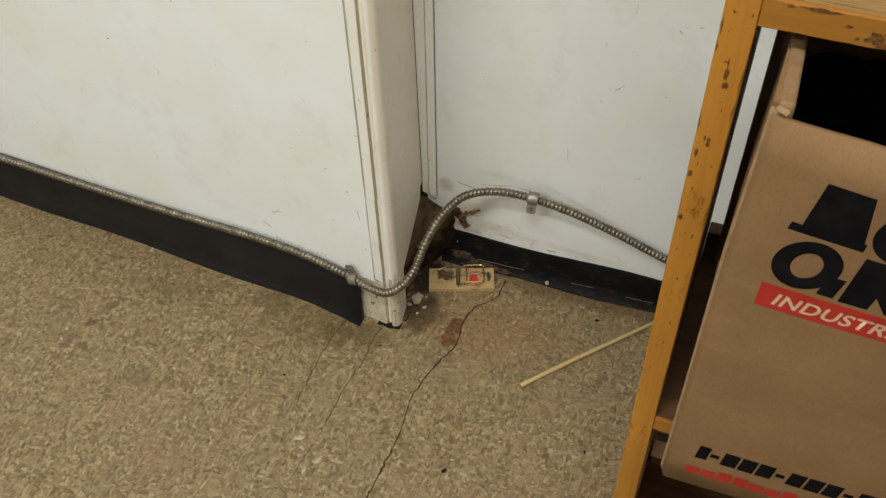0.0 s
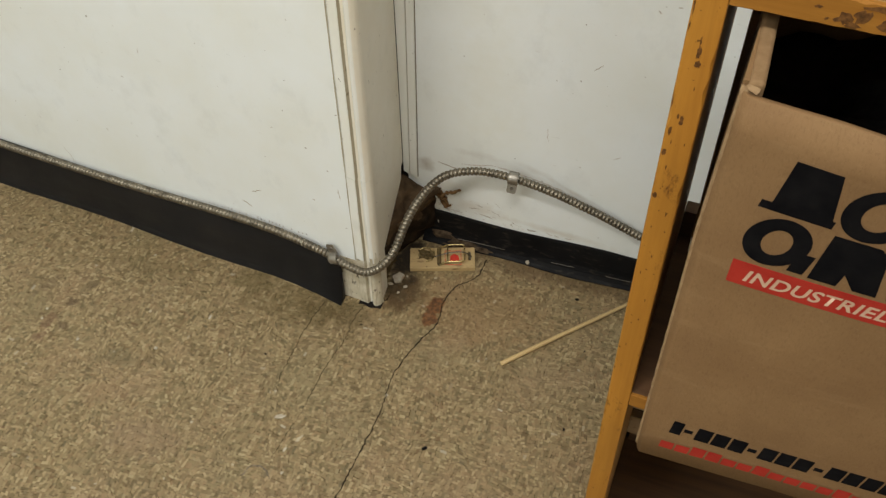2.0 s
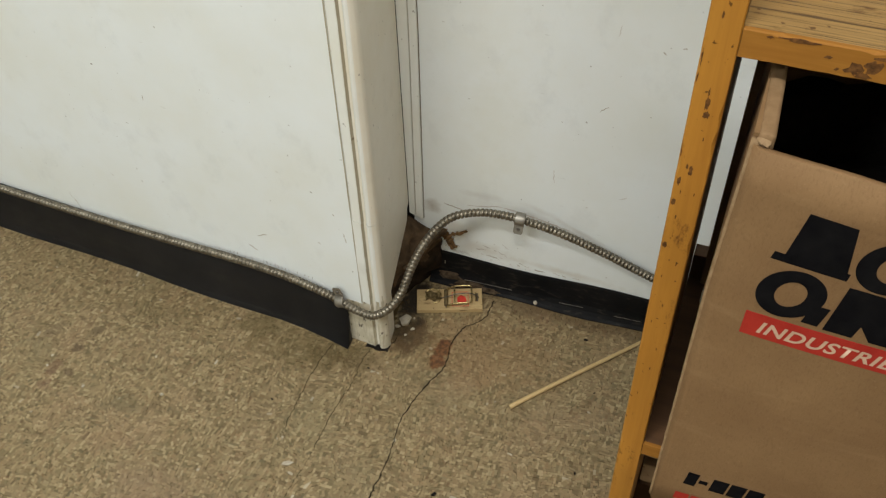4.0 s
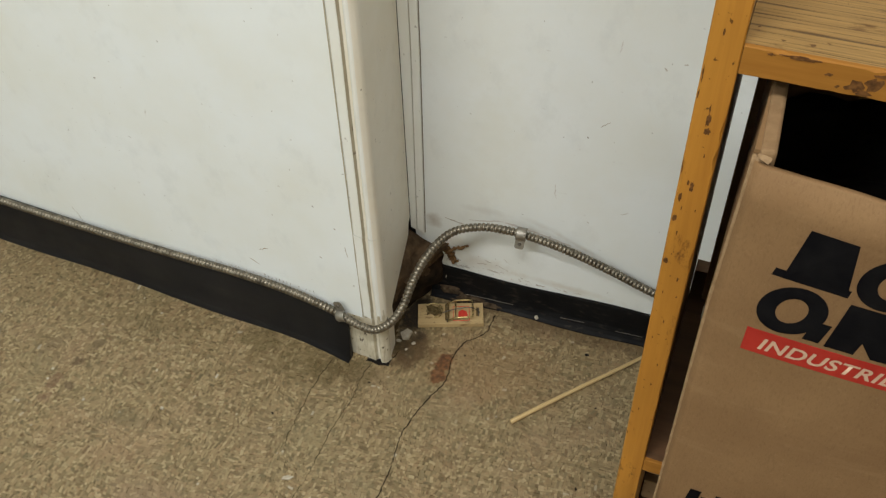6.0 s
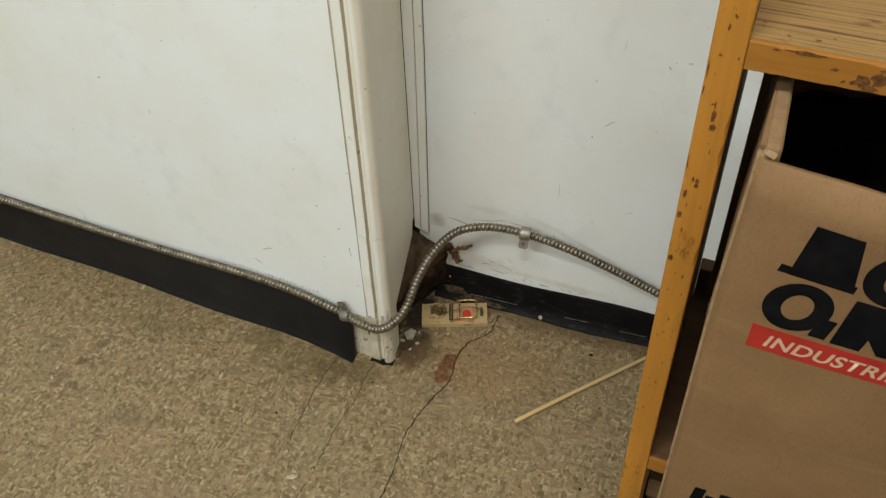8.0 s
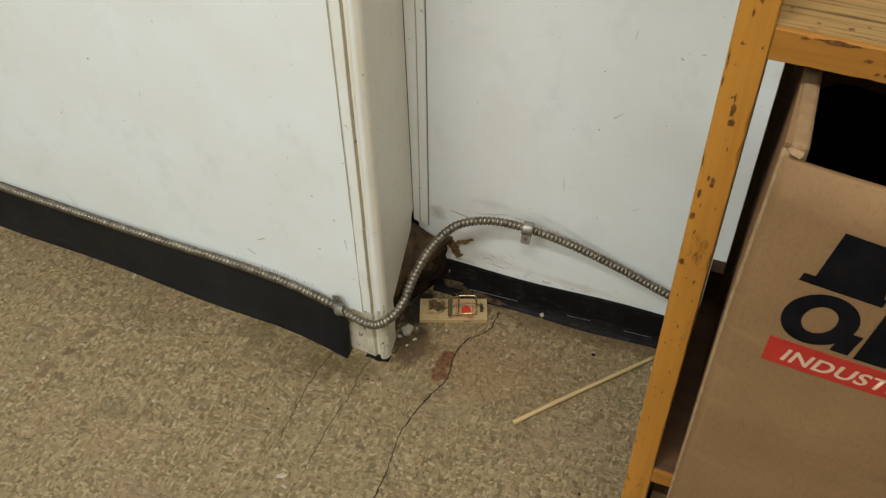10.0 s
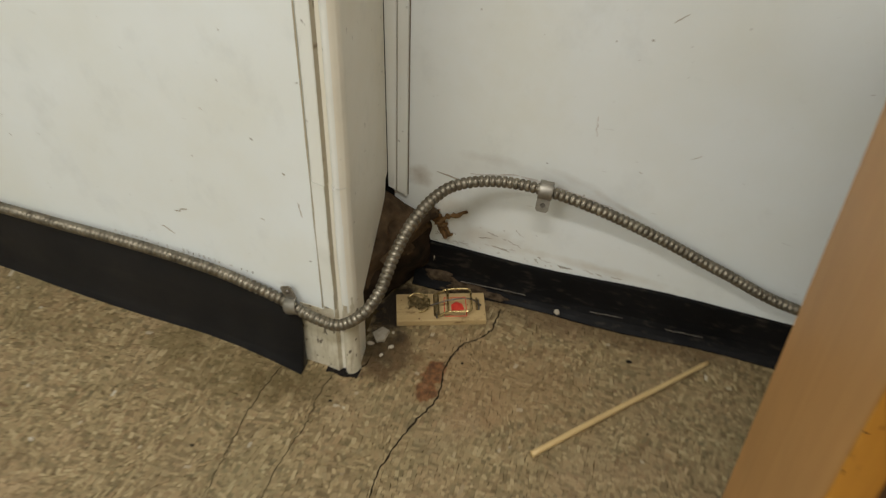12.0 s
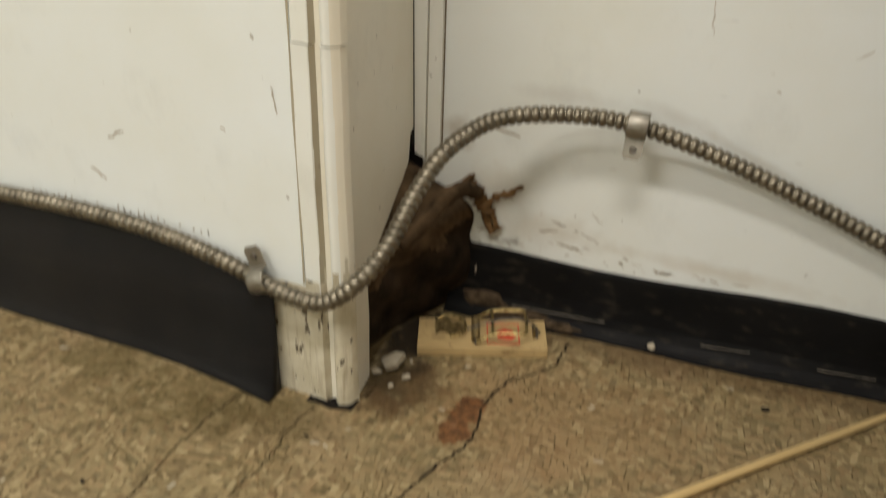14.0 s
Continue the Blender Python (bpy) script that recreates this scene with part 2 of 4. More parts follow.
def wood(name, light, dark, axis, freq=90.0, wear=0.0, wear_colour=(0.080, 0.030, 0.005), rough=0.42, contrast=1.0, spec=0.4, stretch=0.045):
    """Grain that runs along one axis; wear gives dark chips and scars."""
    m, nt, b = shader(name, rough, 0, spec)
    sc = [freq, freq, freq]
    sc[axis] = freq * stretch
    v = coords(nt, sc)
    fine = noise_tex(nt, v, 1.0, 5, 0.65, 0.4)
    if contrast < 0:
        col = ramp(nt, fine, [(0.40, dark), (0.47, tuple(0.8 * c for c in light)), (0.62, light)])
    else:
        lo, hi = 0.5 - 0.22 / contrast, 0.5 + 0.22 / contrast
        col = ramp(nt, fine, [(lo, dark), (0.5, tuple((a + c) / 2 for a, c in zip(light, dark))), (hi, light)])
    broad = noise_tex(nt, coords(nt), 9, 4)
    col = mix(nt, ramp(nt, broad, [(0.35, grey(0)), (0.75, grey(0.45))]), col, tuple(c * 0.62 for c in light))
    if wear:
        long = [62, 62, 62]
        long[axis] = 24
        w = noise_tex(nt, coords(nt, long), 1, 6, 0.75)
        col = mix(nt, ramp(nt, w, [(0.61 - wear, grey(0)), (0.67 - wear, grey(0.45)), (0.74 - wear, grey(0.95))]), col, wear_colour)
        p = noise_tex(nt, coords(nt, (1, 1, 1), (0, 0, 0), (3, 7, 1)), 210, 2)
        col = mix(nt, ramp(nt, p, [(0.70 - wear * 0.5, grey(0)), (0.74 - wear * 0.5, grey(0.85))]), col, wear_colour)
    nt.links.new(col, b.inputs["Base Color"])
    bump(nt, b, fine, 0.15, 0.0008)
    return m


VARNISH_Z = wood("worn_varnish_upright", (0.47, 0.215, 0.030), (0.34, 0.140, 0.018), 2, 120, 0.015, rough=0.5, spec=0.25)
VARNISH_X = wood("worn_varnish_rail", (0.375, 0.168, 0.028), (0.270, 0.112, 0.017), 0, 120, 0.0, rough=0.65, spec=0.15)
VENEER = wood("honey_veneer", (0.53, 0.29, 0.105), (0.44, 0.225, 0.075), 2, 60, 0.0, rough=0.5)
OAK = wood("bare_oak_top", (0.335, 0.200, 0.062), (0.070, 0.034, 0.011), 0, 430, 0.02, rough=0.6, contrast=-1, stretch=0.016)
DARKWOOD = wood("dusty_dark_wood", (0.135, 0.066, 0.026), (0.055, 0.027, 0.011), 0, 70, 0.0, rough=0.7)
PLY = wood("plain_board", (0.24, 0.155, 0.08), (0.14, 0.085, 0.042), 0, 90, 0.02, rough=0.65)
PINE = wood("pale_pine", (0.56, 0.41, 0.20), (0.43, 0.30, 0.135), 0, 170, 0.015, rough=0.6)
BAMBOO = wood("pale_stick_wood", (0.66, 0.50, 0.25), (0.54, 0.37, 0.16), 0, 260, 0.0, rough=0.5)


def plain(name, base, other, scale, rough=0.7, metal=0.0, relief=0.2, dist=0.002, spec=0.4):
    m, nt, b = shader(name, rough, metal, spec)
    v = coords(nt)
    n = noise_tex(nt, v, scale, 5, 0.6)
    nt.links.new(ramp(nt, n, [(0.3, base), (0.7, other)]), b.inputs["Base Color"])
    nt.links.new(ramp(nt, noise_tex(nt, v, scale * 2.3, 4), [(0.3, grey(max(0.05, rough - 0.1))), (0.7, grey(min(1, rough + 0.1)))]), b.inputs["Roughness"])
    bump(nt, b, n, relief, dist)
    return m


STEEL = plain("galvanised_armour", (0.120, 0.105, 0.078), (0.300, 0.268, 0.208), 90, 0.42, 0.85, 0.1, 0.0005)
STRAP = plain("zinc_strap", (0.25, 0.235, 0.20), (0.37, 0.345, 0.30), 120, 0.5, 0.9, 0.1, 0.0003)
DARKSTEEL = plain("screw_steel", (0.10, 0.09, 0.08), (0.22, 0.20, 0.17), 200, 0.45, 0.8)
BRASS = plain("brassy_wire", (0.34, 0.26, 0.11), (0.60, 0.47, 0.21), 200, 0.30, 0.9, 0.1, 0.0003)
RUSTY = plain("dull_coil", (0.10, 0.072, 0.032), (0.32, 0.235, 0.105), 300, 0.5, 0.7)


def cardboard():
    """Kraft board: soft blotches, fine fibre flecks, faint flutes and rubbed patches."""
    m, nt, b = shader("brown_cardboard", 0.75, 0, 0.2)
    v = coords(nt)
    col = ramp(nt, noise_tex(nt, v, 14, 5), [(0.3, (0.186, 0.106, 0.047)), (0.7, (0.232, 0.138, 0.063))])
    fleck = ramp(nt, noise_tex(nt, coords(nt, (900, 900, 260)), 1, 3, 0.7), [(0.34, grey(0.28)), (0.5, grey(0)), (0.66, grey(0))])
    col = mix(nt, fleck, col, (0.115, 0.062, 0.026))
    pale = ramp(nt, noise_tex(nt, coords(nt, (420, 420, 700), (0, 0, 0), (3, 1, 2)), 1, 3, 0.7), [(0.58, grey(0)), (0.74, grey(0.25))])
    col = mix(nt, pale, col, (0.34, 0.225, 0.118))
    rub = ramp(nt, noise_tex(nt, coords(nt, (8, 8, 38), (0.1, 0.5, 0), (5, 2, 4)), 1, 6, 0.7), [(0.58, grey(0)), (0.76, grey(0.4))])
    col = mix(nt, rub, col, (0.30, 0.195, 0.10))
    nt.links.new(col, b.inputs["Base Color"])
    bump(nt, b, noise_tex(nt, coords(nt, (150, 150, 6)), 1, 3), 0.12, 0.0008)
    return m


CARD = cardboard()
CARD_IN = plain("cardboard_inside", (0.15, 0.09, 0.045), (0.19, 0.115, 0.06), 26, 0.85, 0, 0.08, 0.001, 0.1)
CARD_WORN = plain("rubbed_cardboard", (0.235, 0.150, 0.076), (0.33, 0.225, 0.125), 120, 0.85, 0, 0.3, 0.001, 0.15)
CARD_EDGE = plain("cut_cardboard_edge", (0.205, 0.126, 0.060), (0.255, 0.162, 0.082), 160, 0.8, 0, 0.2, 0.001, 0.2)
BLACK_INK = plain("black_ink", (0.004, 0.004, 0.005), (0.009, 0.0085, 0.009), 60, 0.8, 0, 0.1, 0.001, 0.03)
RED_INK = plain("red_ink", (0.31, 0.019, 0.012), (0.38, 0.030, 0.018), 60, 0.65, 0, 0.1, 0.001, 0.2)
PALE_INK = plain("unprinted_letters", (0.46, 0.30, 0.20), (0.56, 0.38, 0.27), 60, 0.65)
TRAP_RED = plain("trap_red_print", (0.55, 0.03, 0.02), (0.66, 0.06, 0.035), 200, 0.5)
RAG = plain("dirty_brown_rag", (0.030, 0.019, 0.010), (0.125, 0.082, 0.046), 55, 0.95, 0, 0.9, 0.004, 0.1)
# darker copy of the rag colour, for its shaded lower part
RAG_LOW = plain("shaded_rag", (0.009, 0.007, 0.005), (0.050, 0.033, 0.020), 45, 0.9, 0, 0.9, 0.004, 0.1)
# black for real grime, and for sheets and fillers that stand in for shade
VOID = plain("grime_and_shade_black", (0.006, 0.005, 0.005), (0.016, 0.013, 0.010), 90, 0.9, 0, 0.5, 0.002, 0.2)
TORN = plain("torn_brown_board", (0.055, 0.030, 0.013), (0.23, 0.135, 0.06), 120, 0.9, 0, 0.7, 0.002, 0.1)
PLASTER = plain("plaster_crumb", (0.36, 0.31, 0.23), (0.54, 0.49, 0.39), 120, 0.9, 0, 0.5, 0.001, 0.1)
CRACK = plain("crack_dirt", (0.018, 0.013, 0.008), (0.040, 0.030, 0.018), 90, 0.95, 0, 0.3, 0.001, 0.1)
FAINT = plain("faint_crack_dirt", (0.034, 0.026, 0.014), (0.070, 0.054, 0.028), 90, 0.95, 0, 0.3, 0.001, 0.1)
BEDDING = plain("joint_filling", (0.060, 0.043, 0.020), (0.130, 0.094, 0.048), 60, 0.9, 0, 0.3, 0.001, 0.1)
DUST = plain("brown_dust", (0.026, 0.018, 0.011), (0.110, 0.078, 0.048), 120, 0.95, 0, 0.9, 0.002, 0.05)
GRIME = plain("brown_grime", (0.10, 0.075, 0.045), (0.24, 0.195, 0.135), 140, 0.85)
SCRAPE = plain("rubber_scrape", (0.09, 0.080, 0.062), (0.24, 0.21, 0.17), 160, 0.8)
HATCH = plain("rub_marks", (0.30, 0.27, 0.21), (0.50, 0.465, 0.40), 160, 0.8)
SCUFF = plain("scuff_grey", (0.36, 0.34, 0.29), (0.55, 0.52, 0.46), 160, 0.8)
FAINTMARK = plain("faint_wall_mark", (0.52, 0.50, 0.46), (0.66, 0.64, 0.60), 160, 0.8)
SMUDGE = plain("smudge_dirt", (0.34, 0.30, 0.24), (0.50, 0.46, 0.39), 120, 0.8)


# ---- mesh helpers ----
def finish(name, bm, material, parent=None, label="", smooth=False):
    me = bpy.data.meshes.new(name)
    bmesh.ops.recalc_face_normals(bm, faces=bm.faces)
    bm.to_mesh(me)
    bm.free()
    for mm in material if isinstance(material, (list, tuple)) else [material]:
        me.materials.append(mm)
    if smooth:
        for p in me.polygons:
            p.use_smooth = True
    ob = new(name, me)
    if parent:
        ob.parent = parent
    if label:
        ob["label"] = label
    return ob


def part(name, bm, material, parent, label="", smooth=False):
    return finish(name, bm, material, parent, label, smooth)


def thing(name, label, category, group="", kind=""):
    return tagged(new(name), label, category, group, kind)


def box(x0, x1, y0, y1, z0, z1, bevel=0.0, bm=None, seg=2):
    out = bm or bmesh.new()
    vs = bmesh.ops.create_cube(out, size=1.0)["verts"]
    for v in vs:
        v.co = Vector(((x0 + x1) / 2 + v.co.x * (x1 - x0), (y0 + y1) / 2 + v.co.y * (y1 - y0), (z0 + z1) / 2 + v.co.z * (z1 - z0)))
    if bevel:
        es = list({e for v in vs for e in v.link_edges})
        bmesh.ops.bevel(out, geom=es, offset=bevel, segments=seg, affect="EDGES", profile=0.6)
    return out


def prism(points, lo, hi, axis="z", bm=None):
    """A closed outline, drawn out along an axis from lo to hi. Outline axes are the other two in order."""
    out = bm or bmesh.new()
    def at(p, h):
        return {"z": (p[0], p[1], h), "y": (p[0], h, p[1]), "x": (h, p[0], p[1])}[axis]
    a = [out.verts.new(at(p, lo)) for p in points]
    b = [out.verts.new(at(p, hi)) for p in points]
    out.faces.new(a[::-1])
    out.faces.new(b)
    for i in range(len(points)):
        j = (i + 1) % len(points)
        out.faces.new((a[i], a[j], b[j], b[i]))
    return out


def smooth_path(points, step):
    """Evenly spaced points on a Catmull-Rom curve."""
    p = [Vector(q) for q in points]
    p = [2 * p[0] - p[1], *p, 2 * p[-1] - p[-2]]
    dense = []
    for i in range(1, len(p) - 2):
        a, b, c, d = p[i - 1 : i + 3]
        for k in range(60):
            t = k / 60
            dense.append(0.5 * (2 * b + (c - a) * t + (2 * a - 5 * b + 4 * c - d) * t * t + (3 * b - a - 3 * c + d) * t**3))
    dense.append(p[-2])
    out, need = [dense[0]], step
    for a, b in zip(dense, dense[1:]):
        seg = (b - a).length
        while seg >= need and seg > 0:
            a = a + (b - a) * (need / seg)
            out.append(a)
            seg, need = (b - a).length, step
        need -= seg
    return out


def sweep(path, radius, sides=14, bm=None, closed_ends=True):
    """A tube along a path; radius(i) in metres."""
    out = bm or bmesh.new()
    up, rings = Vector((0.13, 0.2, 1)).normalized(), []
    for i, p in enumerate(path):
        d = (path[min(i + 1, len(path) - 1)] - path[max(i - 1, 0)]).normalized()
        n = (up - d * up.dot(d)).normalized()
        up, w = n, d.cross(n)
        r = radius(i)
        rings.append([out.verts.new(p + r * (math.cos(6.28318 * k / sides) * n + math.sin(6.28318 * k / sides) * w)) for k in range(sides)])
    for a, b in zip(rings, rings[1:]):
        for k in range(sides):
            out.faces.new((a[k], a[(k + 1) % sides], b[(k + 1) % sides], b[k]))
    if closed_ends:
        out.faces.new(rings[0][::-1])
        out.faces.new(rings[-1])
    return out


def blob(centre, size, seed, rough=0.25, cuts=2, bm=None):
    out = bm or bmesh.new()
    vs = bmesh.ops.create_icosphere(out, subdivisions=cuts, radius=1.0)["verts"]
    for v in vs:
        k = 1 + rough * noise.noise(v.co * 1.7 + Vector((seed * 3.1, seed, 0)))
        v.co = Vector([c + s * q * k for c, s, q in zip(centre, size, v.co)])
    return out


# ---- structure ----
SLOPE = -0.072          # the front wall runs slightly askew


def left_y(x):
    return 0.0035 + SLOPE * x


tagged(finish("floor", box(-2.4, 2.4, -3.2, 0.6, -0.1, -0.0008), FLOOR), "worn beige chip-patterned vinyl floor with dark stains", "floor", kind="structure")
# unseen ceiling, added to close the room
tagged(finish("ceiling", box(-2.4, 2.4, -3.2, 0.6, 2.6, 2.7), CEIL), "plain off-white ceiling out of view, added to close the room", "ceiling", kind="structure")
tagged(finish("wall_left", prism([(-2.4, left_y(-2.4)), (-0.0188, left_y(-0.0188)), (-0.0188, 0.0058), (-0.03, 0.0058), (-0.03, 0.6), (-2.4, 0.6)], -0.01, 2.6), WALL),
       "off-white painted wall with scuffs above a black cove base", "wall", kind="structure")
wall_right = tagged(finish("wall_right", box(-0.03, 2.4, 0.160, 0.6, -0.01, 2.6), WALL_R),
                    "recessed off-white painted wall, scuffed and torn near the floor", "wall", kind="structure")
# unseen walls, added so that white surfaces bounce the lamps' light back
for nm, dims in (("wall_behind", (-2.4, 2.4, -3.3, -3.2, -0.01, 2.6)), ("wall_west", (-2.5, -2.4, -3.3, 0.6, -0.01, 2.6)), ("wall_east", (2.4, 2.5, -3.3, 0.6, -0.01, 2.6))):
    tagged(finish(nm, box(*dims), WALL), "plain off-white wall out of view, added to close the room and bounce light", "wall", kind="structure")

# the return between the two walls, broken away at its foot
bm = prism([(0.006, 0.0), (0.040, 0.0), (0.043, 0.050), (0.041, 0.084), (0.058, 0.091), (0.085, 0.102), (0.112, 0.114), (0.132, 0.121), (0.140, 0.127), (0.145, 0.146),
            (0.1598, 0.152), (0.1598, 2.6), (0.006, 2.6)], -0.0299, 0.0, "x")
for v in bm.verts:
    if v.co.x > -0.01:
        v.co.x = 0.013 - 0.110 * v.co.y
wall_return = tagged(finish("wall_return", bm, SIDE), "short painted return wall, broken away and rotten at its foot", "wall", kind="structure")

# black sheets added over the wall faces to paint the hollow's darkness
part("hollow", box(-0.0299, -0.0285, 0.041, 0.1597, 0.0, 0.20), VOID, wall_return, "black sheet standing in for the dark of the hollow")
part("hollow", box(-0.0284, 0.0014, 0.1588, 0.1597, 0.02, 0.1515), VOID, wall_return, "black sheet standing in for the dark of the hollow")


def corner_profile():
    return [(-0.0185, 0.0125), (-0.0185, 0.0042), (-0.0180, 0.0034), (-0.0075, 0.0016), (-0.0060, 0.0014), (-0.0046, 0.0042), (-0.0026, 0.0076),
            (-0.0006, 0.0068), (0.0010, 0.0034), (0.0034, 0.0010), (0.0062, 0.0008), (0.0095, 0.0026), (0.0128, 0.0058), (0.0140, 0.0120)]


corner_trim = thing("trim", "white-painted wooden corner moulding, chipped and grimy at its foot", "trim", kind="structure")
rng = random.Random(4)
for lo, hi, dx in ((0.0, 0.2516, 0.0), (0.2526, 2.6, 0.0006)):
    bm, prof = bmesh.new(), corner_profile()
    prof = prof[:3] + [(p.x, p.y) for p in smooth_path([(x, y, 0) for x, y in prof[3:13]], 0.0007)] + prof[12:]
    levels = [lo, lo + 0.006, *[lo + (hi - lo) * k / 24 for k in range(1, 24)], hi]
    rows = []
    for n, z in enumerate(levels):
        w = 0.0008 * noise.noise(Vector((z * 14, 2.0, lo)))
        foot = 0.0004 if (lo == 0 and n == 0) else 0.0
        rows.append([bm.verts.new((x + dx + w + foot * rng.uniform(-1, 1), y + (0.0 if y > 0.01 else w + foot * rng.uniform(-1, 1)), z)) for x, y in prof])
    for a, b in zip(rows, rows[1:]):
        for k in range(len(prof) - 1):
            bm.faces.new((a[k], a[k + 1], b[k + 1], b[k]))
        bm.faces.new((a[-1], a[0], b[0], b[-1]))
    bm.faces.new(rows[0][::-1])
    bm.faces.new(rows[-1])
    bm.normal_update()
    for face in bm.faces:
        c = face.calc_center_median()
        if c.z < 0.10 + 0.03 * noise.noise(Vector((c.x * 300, 1, c.z * 9))):
            face.material_index = 1
        elif c.x > 0.0088:
            face.material_index = 3
        # groove faces: dirt plus shade put into the colour
        elif -0.0058 < c.x < 0.0004 and 0.0018 < c.y < 0.0095:
            face.material_index = 2
    for edge in bm.edges:
        if len(edge.link_faces) == 2 and (edge.link_faces[0].normal - edge.link_faces[1].normal).length > 0.75:
            edge.smooth = False
    part("moulding", bm, (TRIM, FOOT, GROOVE, SIDE), corner_trim, "", True)
part("paint_patch", prism([(-0.0445, left_y(-0.0445) - 0.0006), (-0.0180, left_y(-0.0180) - 0.0006), (-0.0180, left_y(-0.0180) + 0.001), (-0.0445, left_y(-0.0445) + 0.001)], 0.0, 0.088), FOOT, corner_trim, "yellowed flaking paint")
bm = bmesh.new()
for n in range(16):
    a = n / 16
    x = -0.019 + 0.0335 * a
    box(x - 0.0005, x + 0.0018, -0.0030 + 0.0012 * math.sin(a * 9), 0.010, 0.0, 0.0008 + 0.0016 * abs(noise.noise(Vector((n * 0.7, 3, 1)))), 0, bm)
part("foot_grime", bm, VOID, corner_trim, "black grime along the foot")
inner_trim = thing("trim", "narrow white-painted double strip in the inner corner", "trim", kind="structure")
part("gap", box(-0.0052, -0.0038, 0.1500, 0.1598, 0.134, 2.6), VOID, inner_trim, "black open joint")
part("strip", prism([(-0.0036, 0.128), (0.0046, 0.124), (0.0098, 0.43), (0.0110, 0.70), (0.0110, 2.6), (-0.0036, 2.6)], 0.1545, 0.1598, "y"), TRIM, inner_trim)
part("gap", prism([(0.0046, 0.124), (0.0058, 0.124), (0.0110, 0.43), (0.0122, 0.70), (0.0122, 2.6), (0.0110, 2.6), (0.0110, 0.70), (0.0098, 0.43)], 0.1572, 0.1598, "y"), GROOVE, inner_trim, "dirty open joint")
part("strip", prism([(0.0058, 0.124), (0.0160, 0.118), (0.0208, 0.43), (0.0220, 0.70), (0.0220, 2.6), (0.0122, 2.6), (0.0122, 0.70), (0.0110, 0.43)], 0.1555, 0.1598, "y"), TRIM, inner_trim)
part("gap", prism([(0.0160, 0.118), (0.0168, 0.118), (0.0216, 0.43), (0.0228, 0.70), (0.0228, 2.6), (0.0220, 2.6), (0.0220, 0.70), (0.0208, 0.43)], 0.1588, 0.1599, "y"), GRIME, inner_trim, "dirty open joint")


def cove_profile(height, toe, flare):
    """Outline of a rubber cove base: depth in front of the wall, and height. flare: how high its foot begins to sweep out."""
    if flare:
        return [(0.0, 0.0), (toe, 0.0), (toe, 0.0018), (toe * 0.86, 0.0050), (toe * 0.70, flare * 0.30), (toe * 0.55, flare * 0.58), (0.0044, flare), (0.0034, height - 0.002), (0.0022, height), (0.0, height)]
    return [(0.0, 0.0), (toe, 0.0), (toe, 0.0016), (toe * 0.72, 0.0042), (toe * 0.5, 0.0085), (0.0048, 0.016), (0.0036, 0.026), (0.0032, height - 0.002), (0.0022, height), (0.0, height)]


def cove(name, x0, x1, wall, height, toe, label, wave, flare=0.0):
    bm, rows, count = bmesh.new(), [], 60
    for i in range(count + 1):
        x = x0 + (x1 - x0) * i / count
        t, h, push = wave(x, toe, height)
        rows.append([bm.verts.new((x, wall(x) - push - d, z)) for d, z in cove_profile(h, t, flare)])
    for a, b in zip(rows, rows[1:]):
        for k in range(len(a)):
            j = (k + 1) % len(a)
            bm.faces.new((a[k], a[j], b[j], b[k]))
    bm.faces.new(rows[0][::-1])
    bm.faces.new(rows[-1])
    return tagged(finish(name, bm, SLATE if flare else RUBBER, None, "", flare > 0), label, "baseboard", kind="structure")


def left_wave(x, toe, height):
    end = max(0.0, 1 - abs(x + 0.042) / 0.11)
    return toe + 0.008 * end + 0.002 * math.sin(x * 17), height - 0.010 * max(0.0, 1 - abs(x + 0.042) / 0.06), 0.0005 + 0.004 * end**2


def right_wave(x, toe, height):
    return toe + 0.002 * math.sin(x * 31), height + 0.0025 * math.sin(x * 23 + 1), 0.0002


cove("baseboard", -2.39, -0.042, left_y, 0.098, 0.0105, "black rubber cove base, lifting at its cut end", left_wave, 0.046)
cove("baseboard", 0.026, 2.39, lambda x: 0.160, 0.056, 0.016, "scratched black rubber cove base", right_wave)

# ---- floor marks ----
floor_ob = bpy.data.objects["floor"]


def crack(points, width, seed, material=CRACK):
    r = random.Random(seed)
    path = smooth_path([(x, y, 0) for x, y in points], 0.004)
    bm, last = bmesh.new(), None
    for i, p in enumerate(path):
        d = (path[min(i + 1, len(path) - 1)] - path[max(i - 1, 0)]).normalized()
        n = Vector((-d.y, d.x, 0))
        w = width * r.uniform(0.35, 1.2) * min(1, (len(path) - i) / 6 + 0.2)
        c = p + n * r.uniform(-0.0012, 0.0012)
        now = [bm.verts.new(c + n * w / 2 + Vector((0, 0, 0.0003))), bm.verts.new(c - n * w / 2 + Vector((0, 0, 0.0003)))]
        if last:
            bm.faces.new((last[0], last[1], now[1], now[0]))
        last = now
    return part("crack", bm, material, floor_ob, "dark crack in the floor")


crack([(0.131, 0.136), (0.129, 0.104), (0.118, 0.086), (0.104, 0.072), (0.096, 0.040), (0.100, 0.000), (0.085, -0.043), (0.073, -0.100), (0.077, -0.171), (0.070, -0.30), (0.06, -0.42)], 0.0022, 1)
crack([(-0.010, -0.002), (-0.015, -0.030), (-0.014, -0.070), (-0.020, -0.116), (-0.022, -0.195), (-0.03, -0.27)], 0.0011, 2, FAINT)
crack([(-0.064, 0.000), (-0.074, -0.070), (-0.072, -0.176)], 0.0012, 3, FAINT)
crack([(0.006, 0.0), (0.016, 0.018), (0.018, 0.034)], 0.0018, 5)
